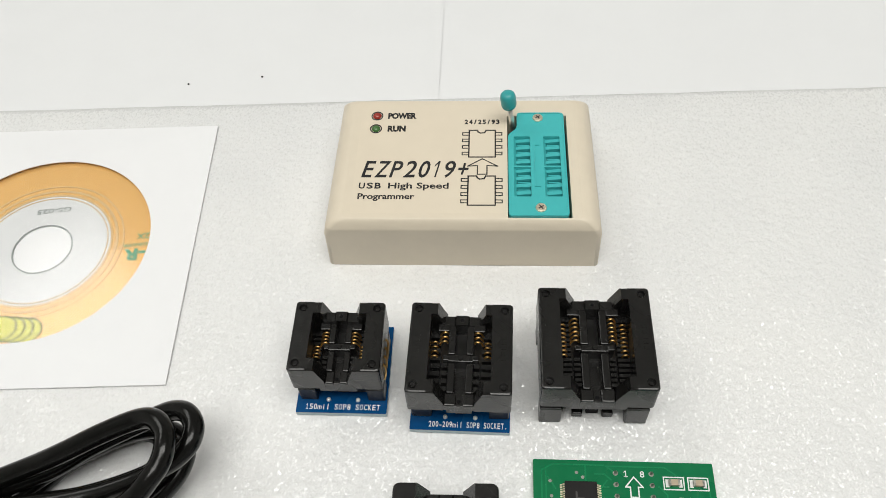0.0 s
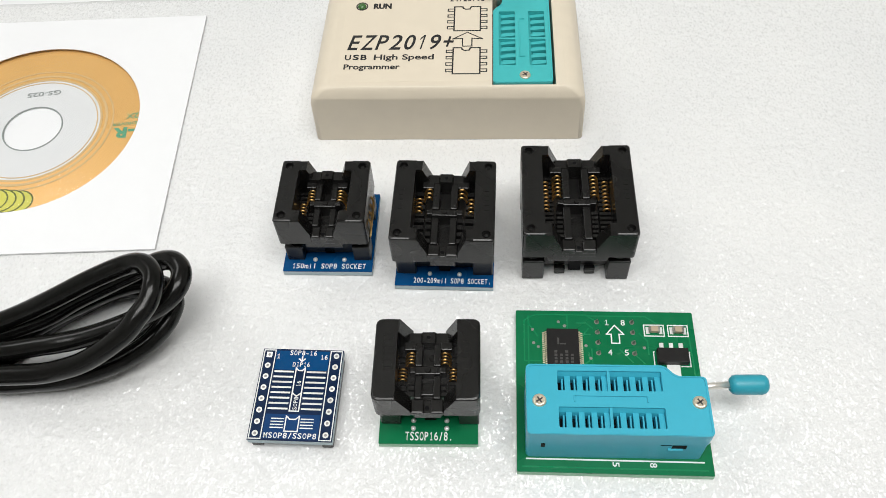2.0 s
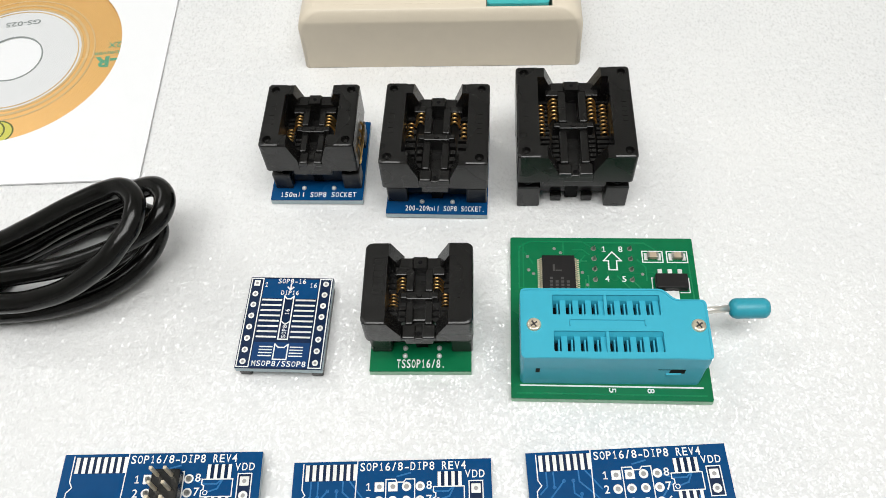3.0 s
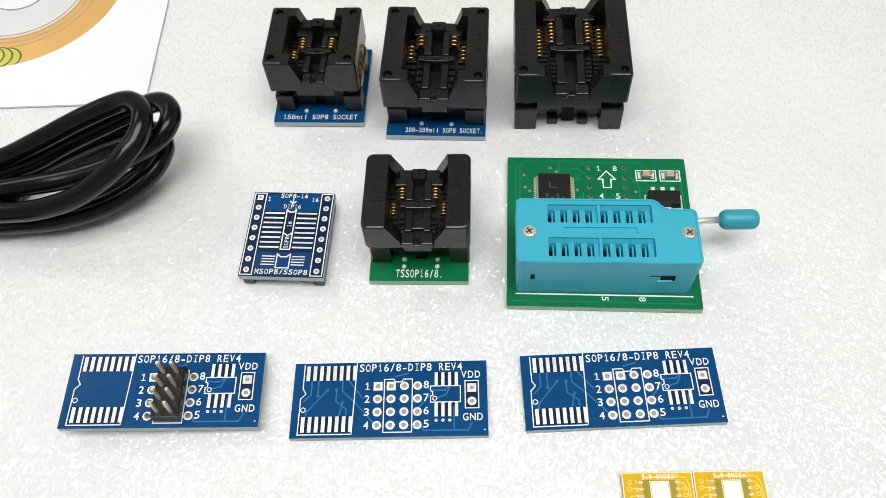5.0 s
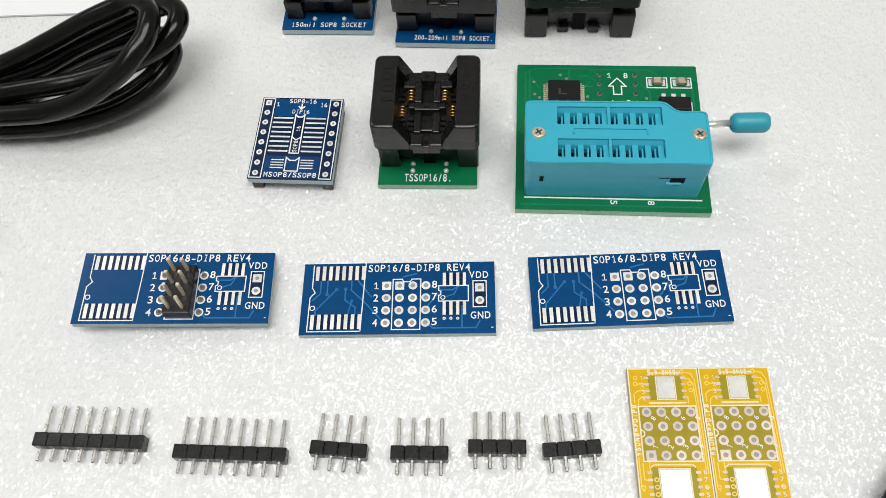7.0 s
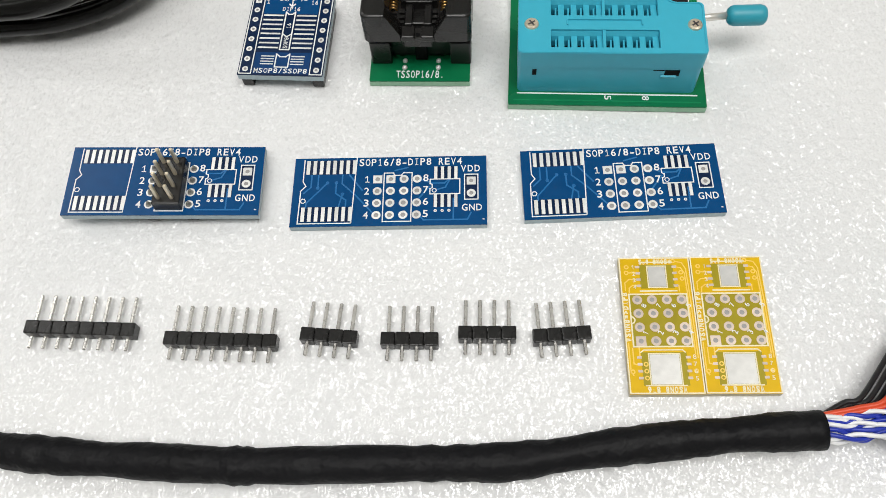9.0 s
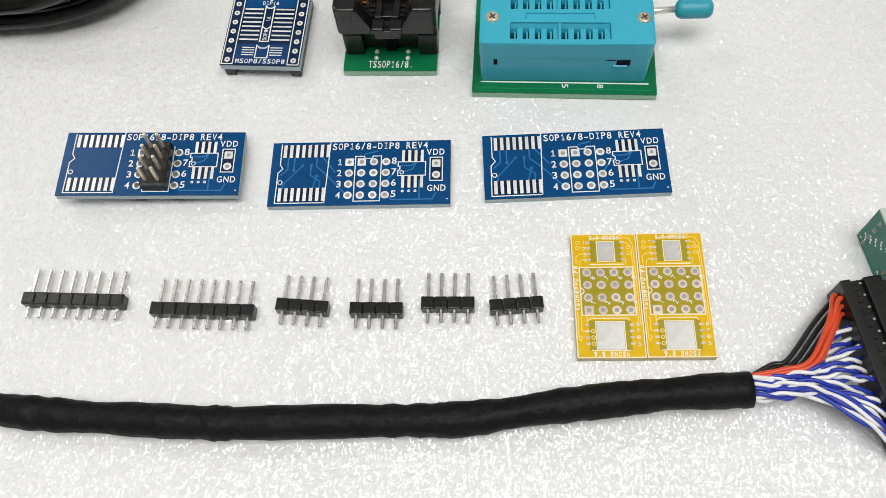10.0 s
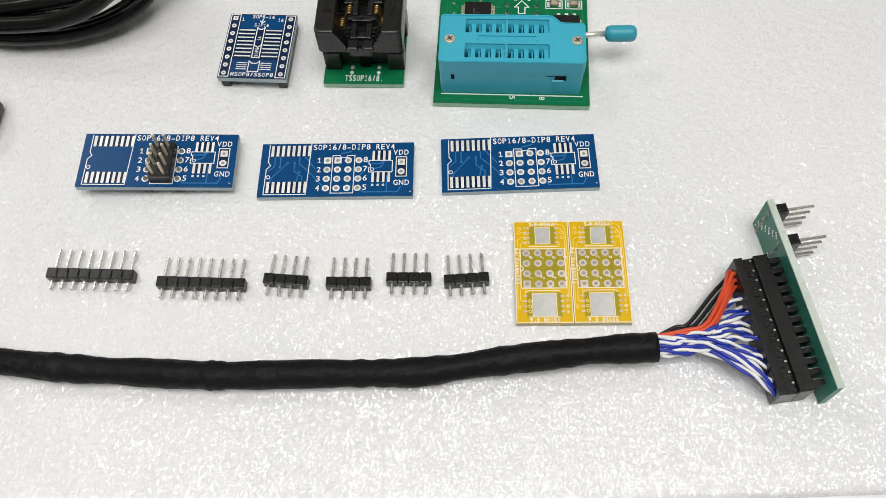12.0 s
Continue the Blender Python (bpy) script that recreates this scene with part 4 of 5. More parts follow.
    stroke([(-1.05, -6.55), (4.25, -6.55), (4.25, 3.85), (2.6, 3.85), (2.2, 3.3), (1.0, 3.3), (0.7, 3.85), (-1.05, 3.85)], 0.2, 1.62, bm, True)
    stroke([(7.7, -0.85), (13.3, -0.85), (13.3, 2.35), (7.7, 2.35), (7.7, 1.4), (8.1, 1.2), (8.1, 0.5), (7.7, 0.3)], 0.2, 1.62, bm, True)
    stroke([(14.2, -2.1), (16.7, -2.1), (16.7, 3.3), (14.2, 3.3)], 0.2, 1.62, bm, True)
    stroke(circle(-16.2, -2.0, 0.45, 10), 0.16, 1.62, bm, True)
    stroke(circle(8.5, -0.1, 0.4, 10), 0.14, 1.62, bm, True)
    stroke([(17.6, -6.3), (17.75, -6.3)], 0.2, 1.62, bm)
    tagged(part("silkscreen_outline", bm, SILK, pcb, "white printed outlines"), kind="stuff")
    if with_pins:
        body = part("pin_header_body", box(-0.95, 4.2, -6.4, 3.7, 1.62, 4.1, 0.25), BLACK, root, "black double-row pin header")
        pin = None
        for px, py in grid[4:12]:
            if pin is None:
                pin = part("pin", box(-0.32, 0.32, -0.32, 0.32, 1.4, 8.6, 0.12, segments=1), LEAD, body)
                pin.matrix_basis = pose(px * MM, py * MM, 0)
            else:
                again(pin, px, py)
        for px in (-2.25, 5.25):
            part("lower_header", box(px - 1.25, px + 1.25, -6.5, 3.8, -2.2, 0.0, 0.25), BLACK, root, "black pin strip under the board")
            for k in range(4):
                b = cyl((0, 0, 1.6), (0, 0, 2.6), 0.6, 0.2, 10)
                part("solder_joint", b, SOLDER, pcb, "", True).matrix_basis = pose(px * MM, grid[k][1] * MM, 0)
    return root


blue_adapter(-45.5, 91.3, 2.55, 1.4, 2.6, "long blue adapter board with a black double-row pin header", True)
blue_adapter(-3.1, 90.4, 0.0, 0.9, 0.0, "long blue bare adapter board lying flat on the foam", False)
blue_adapter(40.2, 92.35, 0.0, 2.5, 0.0, "long blue bare adapter board lying slightly turned on the foam", False)

# ---- small navy adapter on pin strips ----


def small_adapter():
    root = thing("adapter_board", -25.75, 125.7, 2.7, -2.4, "small navy blue adapter board standing on two black pin strips", "circuit board")
    pcb = part("circuit_board", plate([(-9, -10.3), (9, -10.3), (9, 10.3), (-9, 10.3)], [], 1.4, 1.6), NAVY, root)
    part("board_core", box(-8.98, 8.98, -10.28, 10.28, 0.0, 1.4), FIBRE_EDGE, pcb, "pale glass-fibre board core")
    part("soldermask_field", box(-5.9, 5.9, 5.4, 9.9, 1.6, 1.62), BLUE, pcb, "brighter blue field")
    part("soldermask_field", box(-5.9, 5.9, -9.9, -4.6, 1.6, 1.62), material("dark_blue_soldermask", (0.003, 0.04, 0.14), 0.28, vary=0.1, scale=200, spec=0.3), pcb, "brighter blue field")
    for sx in (-1, 1):
        part("printed_outline", stroke([(sx * 6.2, -10.0), (sx * 8.7, -10.0), (sx * 8.7, 10.0), (sx * 6.2, 10.0)], 0.22, 1.62, None, True), SILK, pcb)
        for k in range(8):
            ring_pad(pcb, sx * 7.5, 8.9 - 2.54 * k, 1.6, 0.64, 0.3, k == 0 and sx < 0)
        part("pin_strip", box(sx * 7.5 - 1.25, sx * 7.5 + 1.25, -9.9, 9.9, -2.7, 0.0, 0.35), BLACK, root, "black pin strip under the board")
    bar = None
    for sx in (-1, 1):
        for k in range(8):
            cy = 5.0 - 1.2 * k
            if bar is None:
                bar = part("pad", box(-2.15, 2.15, -0.19, 0.19, 0, 0.05), TIN, pcb)
                bar.matrix_basis = pose(sx * 3.6 * MM, cy * MM, 1.6 * MM)
            else:
                again(bar, sx * 3.6, cy, 1.6)
    fine = None
    for sx in (-1, 1):
        for k in range(4):
            cy = -5.6 - 0.65 * k
            if fine is None:
                fine = part("pad", box(-1.4, 1.4, -0.12, 0.12, 0, 0.05), TIN, pcb)
                fine.matrix_basis = pose(sx * 3.2 * MM, cy * MM, 1.62 * MM)
            else:
                again(fine, sx * 3.2, cy, 1.62)
    bm = stroke([(-1.0, -3.9), (1.0, -3.9), (1.0, 5.9), (0.4, 5.3), (-0.4, 5.3), (-1.0, 5.9)], 0.28, 1.64, None, True)
    stroke([(-1.0, 0.2), (0, -0.6), (1.0, 0.2)], 0.26, 1.64, bm)
    stroke([(-1.4, -8.3), (1.4, -8.3), (1.4, -5.0), (0.6, -5.7), (-0.6, -5.7), (-1.4, -5.0)], 0.26, 1.64, bm, True)
    stroke([(0, 8.6), (0, 7.6)], 0.3, 1.64, bm)
    stroke([(-0.6, 8.0), (0, 7.4), (0.6, 8.0)], 0.3, 1.64, bm)
    tagged(part("silkscreen_outline", bm, SILK, pcb, "white printed outlines"), kind="stuff")
    z = 1.68
    lettering("SOP8-16", -2.9, 8.9, z, 6.0, 1.1, SILK, pcb, mono=True)
    lettering("DIP16", -1.9, 6.2, z, 3.8, 1.0, SILK, pcb, mono=True)
    lettering("1", -5.7, 8.0, z, 0.7, 1.1, SILK, pcb, foot=True)
    lettering("16", 4.1, 8.0, z, 1.5, 1.1, SILK, pcb, mono=True)
    lettering("MSOP8/SSOP8", -5.6, -9.8, z, 11.2, 1.15, SILK, pcb, mono=True)
    lettering("SOP8", 0.5, -3.6, z, 2.8, 0.9, SILK, pcb, rz=90, mono=True)
    lettering("16", 0.5, 1.6, z, 1.3, 0.9, SILK, pcb, rz=90, mono=True)
    root.scale = (0.965, 1.0, 1.0)
    return root


small_adapter()

# ---- yellow pair of adapters ----


def yellow_adapter(x, y, rz):
    root = thing("adapter_board", x, y, 0, rz, "yellow bare adapter board joined edge to edge with its twin", "circuit board", "yellow adapter boards")
    grid = [(-3.45 + 2.54 * i, 4.35 - 2.52 * k) for i in range(4) for k in range(4)]
    pcb = part("circuit_board", plate([(-6.1, -12.45), (6.28, -12.45), (6.28, 12.45), (-6.1, 12.45)], [circle(px, py, 0.42, 10) for px, py in grid], 1.35, 1.6), YELLOW, root)
    part("board_core", box(-6.08, 6.26, -12.43, 12.43, 0.0, 1.34), material("cream_fibre_edge", (0.62, 0.55, 0.36), 0.6, vary=0.1), pcb, "cream glass-fibre board core")
    part("laminate_field", plate([(-4.8, -4.2), (5.1, -4.2), (5.1, 5.4), (-4.8, 5.4)], [circle(px, py, 0.42, 10) for px, py in grid], 1.5, 1.62), OLIVE, pcb, "olive laminate field")
    part("laminate_field", box(-2.6, 3.3, 6.5, 11.0, 1.5, 1.62), OLIVE, pcb, "olive laminate field")
    part("laminate_field", box(-3.7, 3.9, -11.0, -5.2, 1.5, 1.62), OLIVE, pcb, "olive laminate field")
    for px, py in grid:
        ring_pad(pcb, px, py, 1.62, 0.86, 0.44, (px, py) == grid[3], ROSE_TIN)
    part("thermal_pad", box(-1.1, 1.85, 6.8, 10.6, 1.6, 1.68), THERMAL, pcb, "large tinned pad")
    part("thermal_pad", box(-2.3, 2.6, -10.8, -5.6, 1.6, 1.68), THERMAL, pcb, "large tinned pad")
    bit = None
    for px, y0 in ((-2.9, 10.6), (3.5, 10.6), (-4.0, -6.1), (4.1, -6.1)):
        for k in range(4):
            if bit is None:
                bit = part("pad", box(-0.4, 0.4, -0.22, 0.22, 0, 0.05), ROSE_TIN, pcb)
                bit.matrix_basis = pose(px * MM, (y0 - 1.2 * k) * MM, 1.62 * MM)
            else:
                again(bit, px, y0 - 1.2 * k, 1.62)
    bm = stroke([(-4.8, -4.2), (5.1, -4.2), (5.1, 5.4), (-4.8, 5.4)], 0.26, 1.63, None, True)
    stroke([(-1.25, 6.65), (2.0, 6.65), (2.0, 10.75), (-1.25, 10.75)], 0.2, 1.63, bm, True)
    stroke([(-2.45, -10.95), (2.75, -10.95), (2.75, -5.45), (-2.45, -5.45)], 0.2, 1.63, bm, True)
    stroke([(-2.7, 6.0), (3.5, 6.0)], 0.26, 1.63, bm)
    stroke([(-2.2, 11.5), (3.2, 11.5)], 0.22, 1.63, bm)
    stroke([(-3.7, -5.2), (-3.2, -4.8), (3.3, -4.8), (3.7, -5.2)], 0.2, 1.63, bm)
    stroke([(-3.3, -11.0), (3.4, -11.0)], 0.2, 1.63, bm)
    stroke([(-5.98, -12.3), (6.15, -12.3), (6.15, 12.3), (-5.98, 12.3)], 0.22, 1.61, bm, True)
    append(bm, plate([(-4.8 + 0.75 * math.sin(a / 9 * math.pi), 0.6 + 0.75 * math.cos(a / 9 * math.pi)) for a in range(10)] + [(-4.8 + 0.5 * math.sin(a / 9 * math.pi), 0.6 + 0.5 * math.cos(a / 9 * math.pi)) for a in range(9, -1, -1)], [], 1.62, 1.66))
    tagged(part("silkscreen_outline", bm, CREAM_SILK, pcb, "cream printed outlines"), kind="stuff")
    bm = bmesh.new()
    for pts in ([(3.9, 11.6), (4.9, 11.4), (5.5, 10.2), (5.7, 4), (5.75, -6.2)], [(3.7, 10.6), (4.6, 10.4), (5.2, 9.4), (5.3, 6), (5.4, -5.5)], [(-5.3, 6.2), (-5.3, 7.6), (-4.6, 8.2), (-3.4, 8.3)], [(-4.7, 5.8), (-4.6, 6.6), (-4.0, 7.1), (-3.2, 7.1)],
                [(-5.6, -3.6), (-5.6, -8.6), (-5.2, -9.2)], [(-5.0, -4.5), (-5.0, -7.2), (-4.4, -7.4)], [(-3.9, -4.4), (-3.9, -5.9)], [(4.0, 6.0), (4.0, 7.0)], [(-4.4, 9.5), (-3.2, 9.5)]):
        stroke(pts, 0.2, 1.61, bm, h=0.03)
    for px, py in ((-4.8, 10.6), (-4.9, 9.5), (4.6, 9.5), (4.7, 8.3), (-3.0, -7.3), (-3.0, -8.5), (-3.0, -9.7), (-5.3, -8.6), (3.4, 11.7), (5.2, -8.5)):
        append(bm, plate(circle(px, py, 0.42, 12), [circle(px, py, 0.22, 12)], 1.6, 1.66))
    tagged(part("trace", bm, material("yellow_trace", (0.90, 0.62, 0.13), 0.3, vary=0.05), pcb, "bright yellow copper traces"), kind="stuff")
    z = 1.67
    lettering("WSON8 6*5", 3.0, 12.0, z, 5.6, 0.85, CREAM_SILK, pcb, rz=180, bold=0.055, mono=True)
    lettering("WSON8 8*6", 3.3, -11.25, z, 6.4, 0.95, CREAM_SILK, pcb, rz=180, bold=0.055, mono=True)
    lettering("WSON8=>DIP8", -5.15, -3.3, z, 9.0, 0.85, CREAM_SILK, pcb, rz=90, bold=0.055, mono=True)
    for k, s in enumerate("1234"):
        lettering(s, -2.3 + 2.54 * k, -2.2, z, 0.6, 0.95, SILK, pcb, rz=60)
    for k, s in enumerate("8765"):
        lettering(s, -2.2 + 2.54 * k, 2.8, z, 0.6, 0.85, SILK, pcb, rz=60)
    for k, s in enumerate("8765"):
        lettering(s, 4.9, -6.4 - 1.25 * k, z, 0.55, 0.75, CREAM_SILK, pcb)
    for k, s in enumerate("1234"):
        lettering(s, -3.9, 10.2 - 1.25 * k, z, 0.5, 0.75, CREAM_SILK, pcb)
    return root


yellow_adapter(44.92, 64.15, 0.9)
yellow_adapter(57.4, 64.4, 0.9)

# ---- pin strips ----


def pin_strip(x, y, rz, n, label, group):
    root = thing("pin_strip", x, y, 0, rz, label, "pin header", group)
    block = pin = None
    for k in range(n):
        cx = 2.5 * (k - (n - 1) / 2)
        if block is None:
            block = part("housing", box(-1.24, 1.24, -1.25, 1.25, 0.0, 2.5, 0.22), BLACK, root)
            block.matrix_basis = pose(cx * MM, 0, 0)
            b = box(-0.31, 0.31, -3.7, 6.4, 0.95, 1.56, 0.13, segments=1)
            pin = part("pin", b, PIN, root)
            pin.matrix_basis = pose(cx * MM, 0, 0)
        else:
            again(block, cx, 0)
            again(pin, cx, 0)
    return root


for hx, hy, hr, hn in ((-56.45, 62.35, -1.2, 8), (-31.0, 60.45, -1.4, 8), (-12.0, 61.3, -4.0, 4), (2.05, 60.8, 0.0, 4), (15.4, 62.0, 0.2, 4), (28.15, 61.85, 4.8, 4)):
    pin_strip(hx, hy, hr, hn, f"black {'eight' if hn == 8 else 'four'}-way pin strip lying on its side on the foam", f"{'eight' if hn == 8 else 'four'}-way pin strips")

# ---- disc in its paper sleeve ----


def sheet(outline, z):
    bm = bmesh.new()
    bm.faces.new([bm.verts.new((x, y, z)) for x, y in outline])
    return bm


def disc_sleeve():
    cx, cy = -110.2, 207.6
    root = thing("disc_sleeve", cx, cy, 0.15, 0.6, "white paper disc sleeve with a round window over a gold disc", "disc sleeve")
    wx, wy, wr = 2.95, -1.7, 29.8
    ox, oy = 2.2, -1.4
    out = [(-44.0, -43.5), (44.4, -42.4), (43.2, 42.4), (-44.0, 42.0)]
    window = circle(ox, oy, wr, 72)
    bm = plate(out, [window], 0.0, 0.22)
    front = part("sleeve_front", bm, ENVELOPE, root)
    for v in front.data.vertices:
        px, py = v.co.x / MM, v.co.y / MM
        lift = 1.5 - 1.25 * min(1.0, max(0.0, (math.hypot(px, py) - 34) / 20))
        v.co.z += lift * MM
    fold = stroke([(-43.9, -43.35), (44.2, -42.25), (43.05, 42.3)], 0.3, 0.05, h=0.3)
    part("sleeve_fold", fold, ENVELOPE, root)
    back = part("sleeve_back", plate(out, [], 0.0, 0.15), ENVELOPE, root)
    disc = part("disc", plate(circle(wx, wy, 39.5, 96), [circle(wx, wy, 18.2, 72)], 0.4, 0.9), DISC_GOLD, root, "gold recordable mini disc")
    disc.matrix_basis = pose(0, 0, -0.35 * MM)
    part("hub", plate(circle(wx, wy, 18.2, 72), [circle(wx, wy, 7.75, 48)], 0.4, 0.86), DISC_CLEAR, disc, "clear silvery disc hub")
    b = bmesh.new()
    for r, t in ((18.1, 0.6), (17.2, 0.25), (19.5, 0.7), (21.4, 0.4)):
        append(b, plate(circle(wx, wy, r + t, 72), [circle(wx, wy, r, 72)], 0.8, 0.98))
    part("hub_ring", b, material("hub_ring_plastic", (0.60, 0.42, 0.20), 0.3, vary=0.1), disc, "moulded ring lines")
    part("hub_ring", plate(circle(wx, wy, 8.05, 60), [circle(wx, wy, 7.7, 60)], 0.8, 0.98), DISC_GREY, disc, "grey rim of the centre hole")
    part("window_film", sheet(circle(ox, oy, wr + 1.0, 72), 1.3), FILM, root, "clear window film").visible_shadow = False
    z = 0.96
    lettering("GS-025", wx + 4.2, wy + 14.4, z, 9.4, 1.6, DISC_GREY, disc, rz=187)
    lettering("DRIVER", wx + 28.2, wy + 1.5, z, 6.6, 1.0, DISC_INK, disc, rz=185)
    lettering("2X", wx + 28.2, wy + 4.7, z, 3.4, 1.9, DISC_INK, disc, rz=185)
    lettering("-R", wx + 28.2, wy - 0.5, z, 5.8, 3.5, DISC_INK, disc, rz=185, bold=0.04)
    b = bmesh.new()
    for k in range(4):
        append(b, plate([(wx + 2.9 - 2.2 * k + 4.4 * math.cos(a / 9 * math.pi) , wy - 25.2 + 0.2 * k + 3.8 * math.sin(a / 9 * math.pi)) for a in range(18)], [], 0.9 + 0.03 * k, 0.94 + 0.03 * k))
    part("printed_emblem", b, DISC_YELLOW, disc, "yellow-green printed emblem")
    b = bmesh.new()
    for k in range(4):
        ring = lambda s: [(wx + 2.9 - 2.2 * k + 4.4 * s * math.cos(a / 9 * math.pi), wy - 25.2 + 0.2 * k + 3.8 * s * math.sin(a / 9 * math.pi)) for a in range(18)]
        append(b, plate(ring(1.0), [ring(0.9)], 0.92 + 0.03 * k, 0.955 + 0.03 * k))
    part("emblem_outline", b, material("dark_olive_ink", (0.10, 0.12, 0.02), 0.5, vary=0.1), disc)
    return root


def film_material():
    m = bpy.data.materials.new("clear_film")
    m.use_nodes = True
    nt = m.node_tree
    clear, gloss, mix = nt.nodes.new("ShaderNodeBsdfTransparent"), nt.nodes.new("ShaderNodeBsdfGlossy"), nt.nodes.new("ShaderNodeMixShader")
    mix.inputs[0].default_value = 0.06
    gloss.inputs["Roughness"].default_value = 0.12
    nt.links.new(clear.outputs[0], mix.inputs[1])
    nt.links.new(gloss.outputs[0], mix.inputs[2])
    nt.links.new(mix.outputs[0], nt.nodes["Material Output"].inputs["Surface"])
    return m


FILM = film_material()
disc_sleeve()

# ---- coiled cable ----


def coiled_cable():
    root = thing("coiled_cable", -85.7, 139.6, 0, 0, "thick black rubber cable coiled in loose loops on the foam", "cable")
    upper = [(-87.5, 140.1, 12.0), (-77.9, 142.8, 15.0), (-68.5, 146.1, 18.0), (-60.9, 148.3, 20.0), (-56.5, 147.7, 21.5), (-53.7, 144.9, 22.0), (-52.9, 141.5, 22.0), (-53.6, 138.5, 21.0), (-55.5, 135.6, 20.0), (-58.6, 132.6, 18.0), (-65.7, 129.4, 14.5), (-72.0, 128.1, 12.5), (-79.6, 127.8, 11.0)]
    second = [(-83.2, 141.3, 9.0), (-74.0, 146.2, 10.5), (-65.6, 150.0, 12.0), (-59.4, 151.9, 13.8), (-55.3, 152.4, 15.5), (-51.8, 151.2, 17.0), (-49.7, 148.4, 17.3), (-49.7, 145.2, 17.0), (-51.5, 142.7, 16.0), (-54.8, 140.4, 15.0), (-60.7, 138.0, 13.5), (-69.3, 135.5, 12.3), (-77.3, 134.0, 12.0)]
    third = [(-84.2, 142.8, 5.0), (-76.1, 147.4, 6.0), (-67.6, 150.8, 7.2), (-60.9, 151.4, 8.5), (-55.9, 149.8, 9.0), (-53.5, 146.6, 9.0), (-53.6, 143.5, 8.5), (-55.1, 140.1, 7.8), (-58.7, 136.3, 6.6), (-65.1, 132.5, 5.6), (-73.3, 130.0, 5.0), (-81.7, 129.2, 4.6)]
    lowest = [(-82.9, 145.2, 2.3), (-76.3, 149.9, 2.3), (-70.2, 153.6, 2.3), (-63.9, 153.0, 2.3), (-59.6, 149.5, 2.3), (-59.5, 145.3, 2.3), (-62.4, 141.2, 2.3), (-67.1, 137.0, 2.3), (-73.2, 133.5, 2.3), (-81.4, 132.0, 2.3)]
    ctrl = [(-108, 105, 3.5), (-122, 106, 3), (-134, 116, 3), (-128, 127, 5), (-108, 133, 9), *upper,
            (-95, 129, 9.5), (-112, 134, 9), (-122, 144, 9), (-112, 145, 9), (-97, 138, 8.6), *second,
            (-92, 133.4, 10.5), (-112, 139, 7), (-120, 130, 4.6), (-108, 128, 4.6), (-95, 134, 4.6), *third,
            (-95, 129.5, 4.8), (-124, 138, 3), (-128, 148, 2.3), (-112, 142, 2.3), (-93, 136, 2.3), *lowest, (-98, 134, 2.3), (-140, 146, 2.3)]
    path = smooth_path([(x + 85, y - 140, z) for x, y, z in ctrl], 9)
    part("jacket", sweep(path, 2.2, 16), CABLE, root, "", True)
    plug = part("plug", box(-24.0, -3.4, -40.5, -29.5, 0.1, 7.0, 1.5, segments=3), PLUG, root, "dark grey moulded plug at the cable end")
    for k in range(4):
        part("grip_rib", box(-20.0 + 3.2 * k, -18.6 + 3.2 * k, -39.5, -30.5, 6.8, 7.3, 0.15), PLUG, plug)
    return root


coiled_cable()

# ---- sleeved cable with its connector board ----


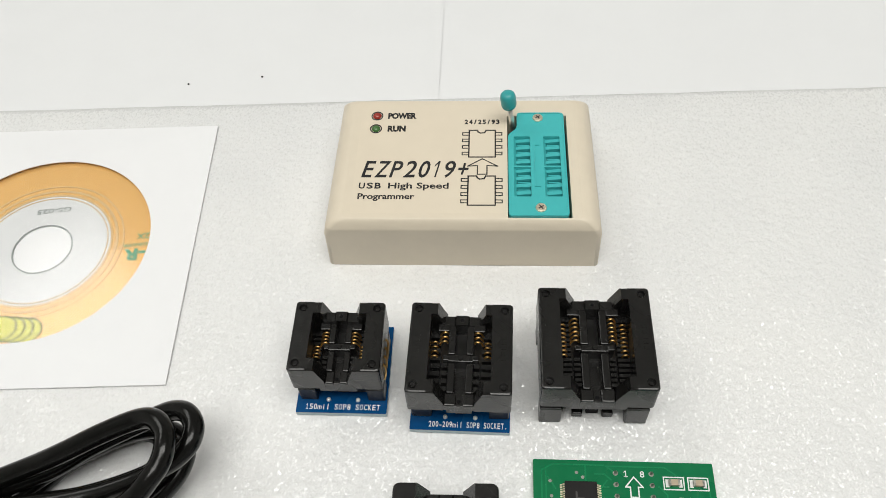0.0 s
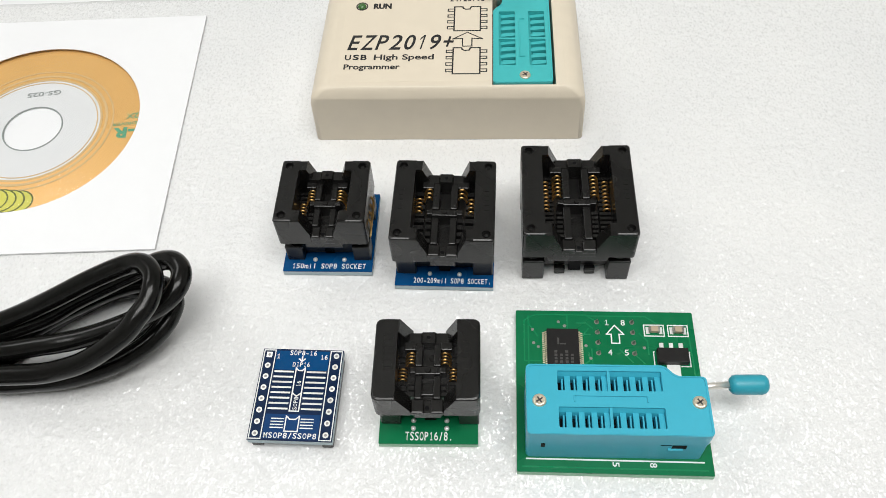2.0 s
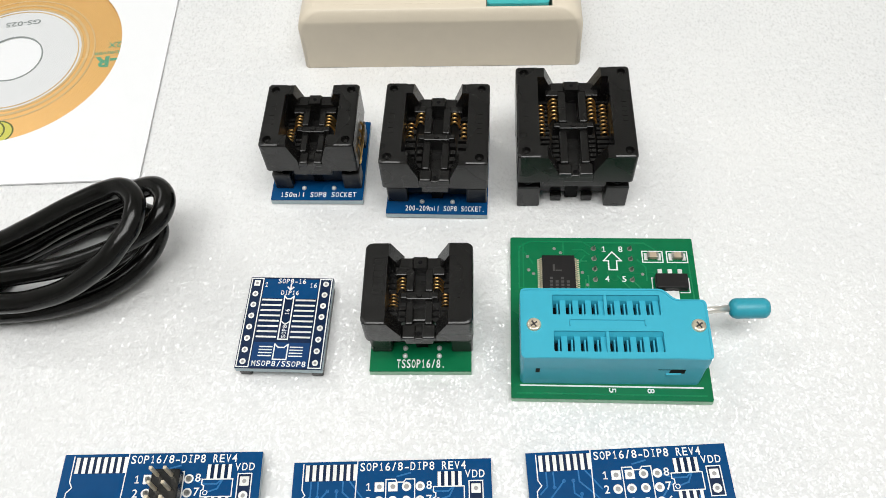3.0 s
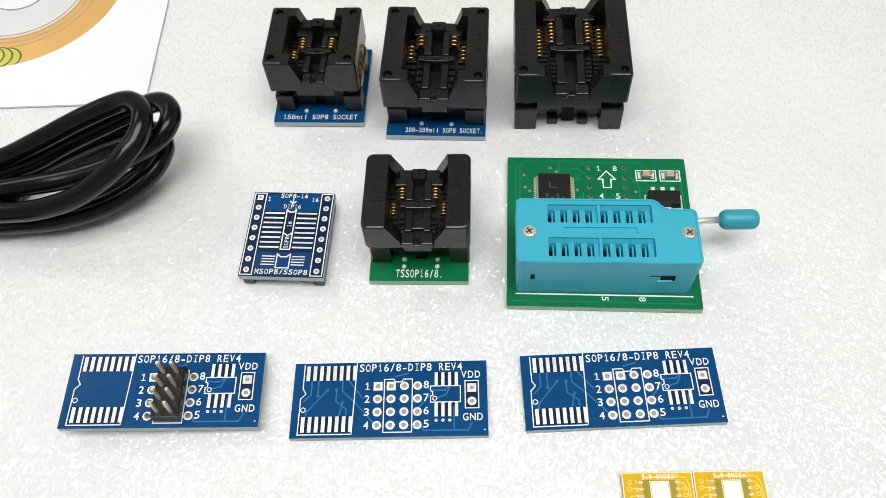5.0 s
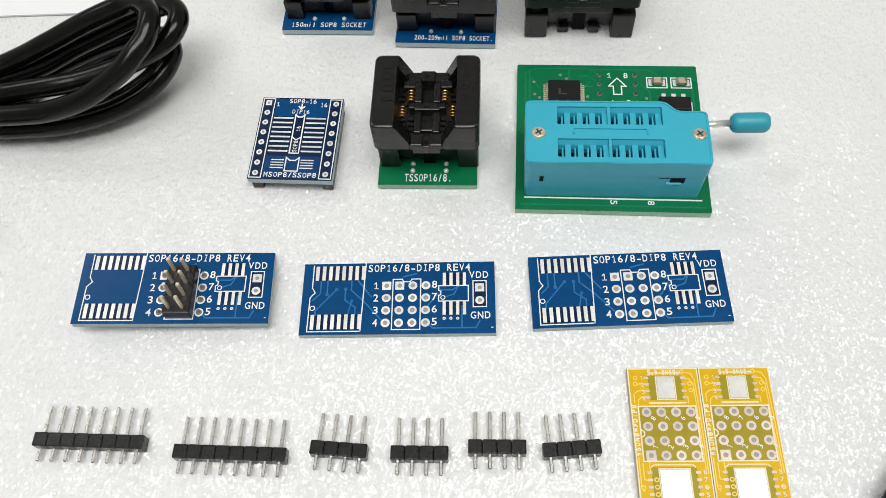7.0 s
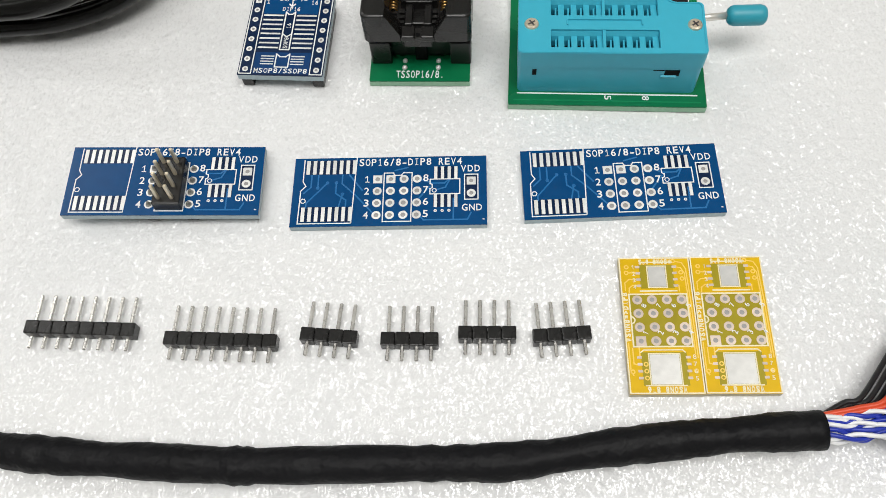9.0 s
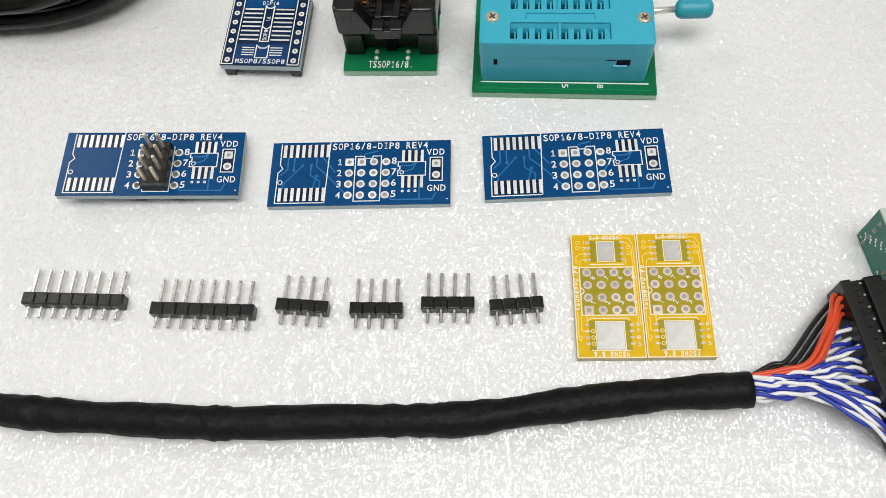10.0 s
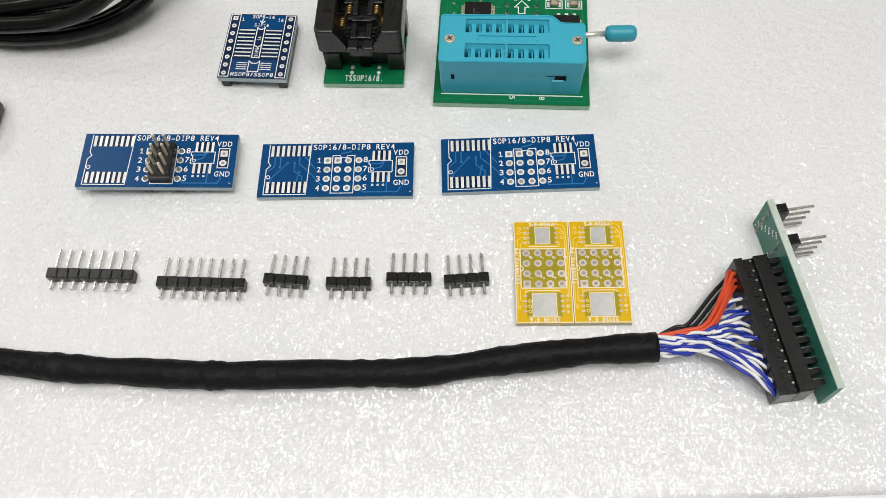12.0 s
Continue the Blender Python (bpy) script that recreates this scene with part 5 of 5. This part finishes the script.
def display_cable():
    root = thing("display_cable", 67.5, 46.0, 0, 0, "black-sleeved cable with twisted wires and a connector on green board", "cable")
    ctrl = [(-190, 62, 3.2), (-140, 53, 3.2), (-100, 46.5, 3.2), (-80, 42.4, 3.2), (-65.1, 40.6, 3.2), (-53.5, 39.7, 3.2), (-42.1, 39.2, 3.2), (-27.5, 38.7, 3.2), (-19.7, 38.7, 3.2), (-2.2, 39.3, 3.2), (10, 39.6, 3.2), (19.5, 40.0, 3.3), (34.6, 42.2, 3.8), (45.4, 43.4, 4.6), (56.2, 44.4, 5.4), (67.5, 45.0, 5.9)]
    path = smooth_path([(x - 67.5, y - 46.0, z) for x, y, z in ctrl], 10)
    wob = lambda k: 2.95 + 0.14 * math.sin(k * 0.31) + 0.3 * noise.noise((k * 0.45, 1, 2)) + 0.2 * noise.noise((k * 0.17, 5, 2)) + (0.25 if 72 < k < 78 else 0)
    part("sleeve", sweep(path, wob, 20), TAPE, root, "wrinkled black fabric sleeve", True)
    # connector frame: local y runs along the board, x across it
    m = pose(100.4 - 67.5, 35.2 - 46.0, 0, 0, 0, 10.0)
    con = part("connector_housing", box(-10.0, -8.1, 1.2, 31.6, 0.6, 7.4, 0.25), BLACK, root, "black two-row wire connector")
    turn = pose((100.4 - 67.5) * MM, (35.2 - 46.0) * MM, 0, 0, 0, 10.0)
    con.matrix_basis = turn
    part("contact_trough", box(-8.15, -5.75, 1.3, 31.5, 0.6, 6.3), BLACK, con)
    part("mating_strip", box(-5.8, -2.6, 1.2, 31.6, 0.4, 7.4, 0.25), BLACK, con)
    rib = spot = tooth = None
    for k in range(13):
        yy = 2.7 + 2.27 * k
        if rib is None:
            rib = part("housing_rib", box(-8.2, -6.6, -0.55, 0.55, 1.0, 7.2, 0.1), BLACK, con)
            rib.matrix_basis = pose(0, yy * MM, 0)
            spot = part("contact", box(-6.6, -6.15, 0.6, 1.0, 5.8, 6.75), PIN, con)
            spot.matrix_basis = pose(0, yy * MM, 0)
            tooth = part("pin_collar", box(-2.65, -0.3, -0.6, 0.6, 5.0, 7.2, 0.12), BLACK, con)
            tooth.matrix_basis = pose(0, yy * MM, 0)
            glint = part("pin", box(-2.6, 0.1, 0.7, 1.05, 5.6, 6.0), PIN, con)
            glint.matrix_basis = pose(0, yy * MM, 0)
        else:
            for o in (rib, spot, tooth, glint):
                again(o, 0, yy)
    board = part("connector_board", box(0.0, 1.3, 0.0, 42.6, 0.1, 10.6), SEA, root, "green connector board standing on its edge")
    board.matrix_basis = turn
    part("board_edge", box(-0.03, 1.45, -0.05, 42.65, 10.35, 10.75, 0.1), PALE_EDGE, board, "pale board edge")
    part("board_edge", box(1.3, 1.5, 0, 42.6, 0.1, 10.5), PALE_EDGE, board, "pale board edge")
    joint = None
    for yy in (40.3, 32.8):
        part("header_body", box(1.5, 4.0, yy - 1.25, yy + 1.25, 0.1, 10.2, 0.2), BLACK, board, "black pin strip on the board")
        for k in range(4):
            zz = 1.35 + 2.54 * k
            if joint is None:
                pin = part("pin", box(1.2, 10.2, -0.32, 0.32, -0.32, 0.32, 0.12, segments=1), PIN, board)
                pin.matrix_basis = pose(0, yy * MM, zz * MM)
                joint = part("solder_joint", cyl((0, 0, 0), (-0.45, 0, 0), 0.55, 0.2, 10), SOLDER, board)
                joint.matrix_basis = pose(0, yy * MM, zz * MM)
            else:
                again(pin, 0, yy, zz)
                again(joint, 0, yy, zz)
    for k in range(22):
        vy, vz = 33.2 + 8.6 * ((k * 0.618) % 1), 1.0 + 8.6 * ((k * 0.382 + 0.1 * (k % 3)) % 1)
        part("via", cyl((0.02, vy, vz), (-0.06, vy, vz), 0.26, None, 8), TIN, board)
    # loose wires from the sleeve to the housing
    end = lambda yy, zz: m @ Vector((-9.6, yy, zz))
    for k in range(12):
        yy = 2.0 + 1.98 * k
        s = Vector((-0.4, -2.6 + 0.27 * k, 5.9 + 1.2 * math.sin(k * 1.9)))
        e = end(yy, 4.4 + 1.4 * math.sin(k * 2.3))
        knot = Vector((10.5 + 1.2 * math.sin(k * 1.3), -1.9 + 0.42 * k, 5.6 + 1.5 * math.sin(k * 2.7)))
        bow = Vector((e.x - 4.4 - 0.10 * k, knot.y * 0.42 + e.y * 0.58, 6.0 + 1.0 * math.sin(k * 1.1)))
        path = smooth_path([s.lerp(Vector((-3.4, -1.0, 5.9)), 0.9), s, s.lerp(knot, 0.5) + Vector((0, 0.3 * math.sin(k * 4.1), 0)), knot, bow, e], 12)
        pitch = 0.36 + 0.05 * math.sin(k * 3.3)
        for mat, phase in ((WIRE_BLUE, 0.0), (WIRE_WHITE, math.pi)):
            off = []
            for j, p in enumerate(path):
                a = j * pitch + phase + 1.7 * k
                off.append(p + (0.40 + 0.10 * noise.noise((j * 0.2, k, phase))) * Vector((0.15 * math.sin(a), math.cos(a), math.sin(a))))
            part("wire", sweep(off, 0.37, 8), mat, root, "blue wire of a twisted pair" if mat is WIRE_BLUE else "white wire of a twisted pair", True)
    for k in range(4):
        s = Vector((-0.3, 0.5 + 0.2 * k, 5.6 + 0.6 * (k % 2)))
        e = end(26.4 + 1.2 * k, 4.2 + 0.8 * (k % 3))
        bend = Vector((11.4 - 0.35 * k, 3.2 + 0.25 * k, 6.2 + 0.7 * (k % 2)))
        climb = bend.lerp(e, 0.55) + Vector((-0.2 + 0.1 * k, 0.2, 0.7 + 0.5 * (k % 2)))
        path = smooth_path([s.lerp(Vector((-3.4, -1.0, 5.9)), 0.9), s, s.lerp(bend, 0.55) - Vector((0, 0.3, 0)), bend, climb, e + Vector((-1.2, -0.6, 0.2)), e], 10)
        part("wire", sweep(path, 0.46, 8), WIRE_RED, root, "orange-red power wire", True)
    for k in range(3):
        s = Vector((-0.3, 0.6 + 0.2 * k, 4.9 + 0.4 * k))
        e = end(27.0 + 1.6 * k, 2.4)
        bend = Vector((9.6 - 1.2 * k, 4.0 + 0.3 * k, 4.4 + 0.4 * k))
        path = smooth_path([s.lerp(Vector((-3.4, -1.0, 5.9)), 0.9), s, s.lerp(bend, 0.6) + Vector((0, 0.4, 0)), bend, bend.lerp(e, 0.55) + Vector((0.2, 0.6, 0)), e], 10)
        part("wire", sweep(path, 0.45, 8), WIRE_BLACK, root, "black wire", True)
    return root


display_cable()
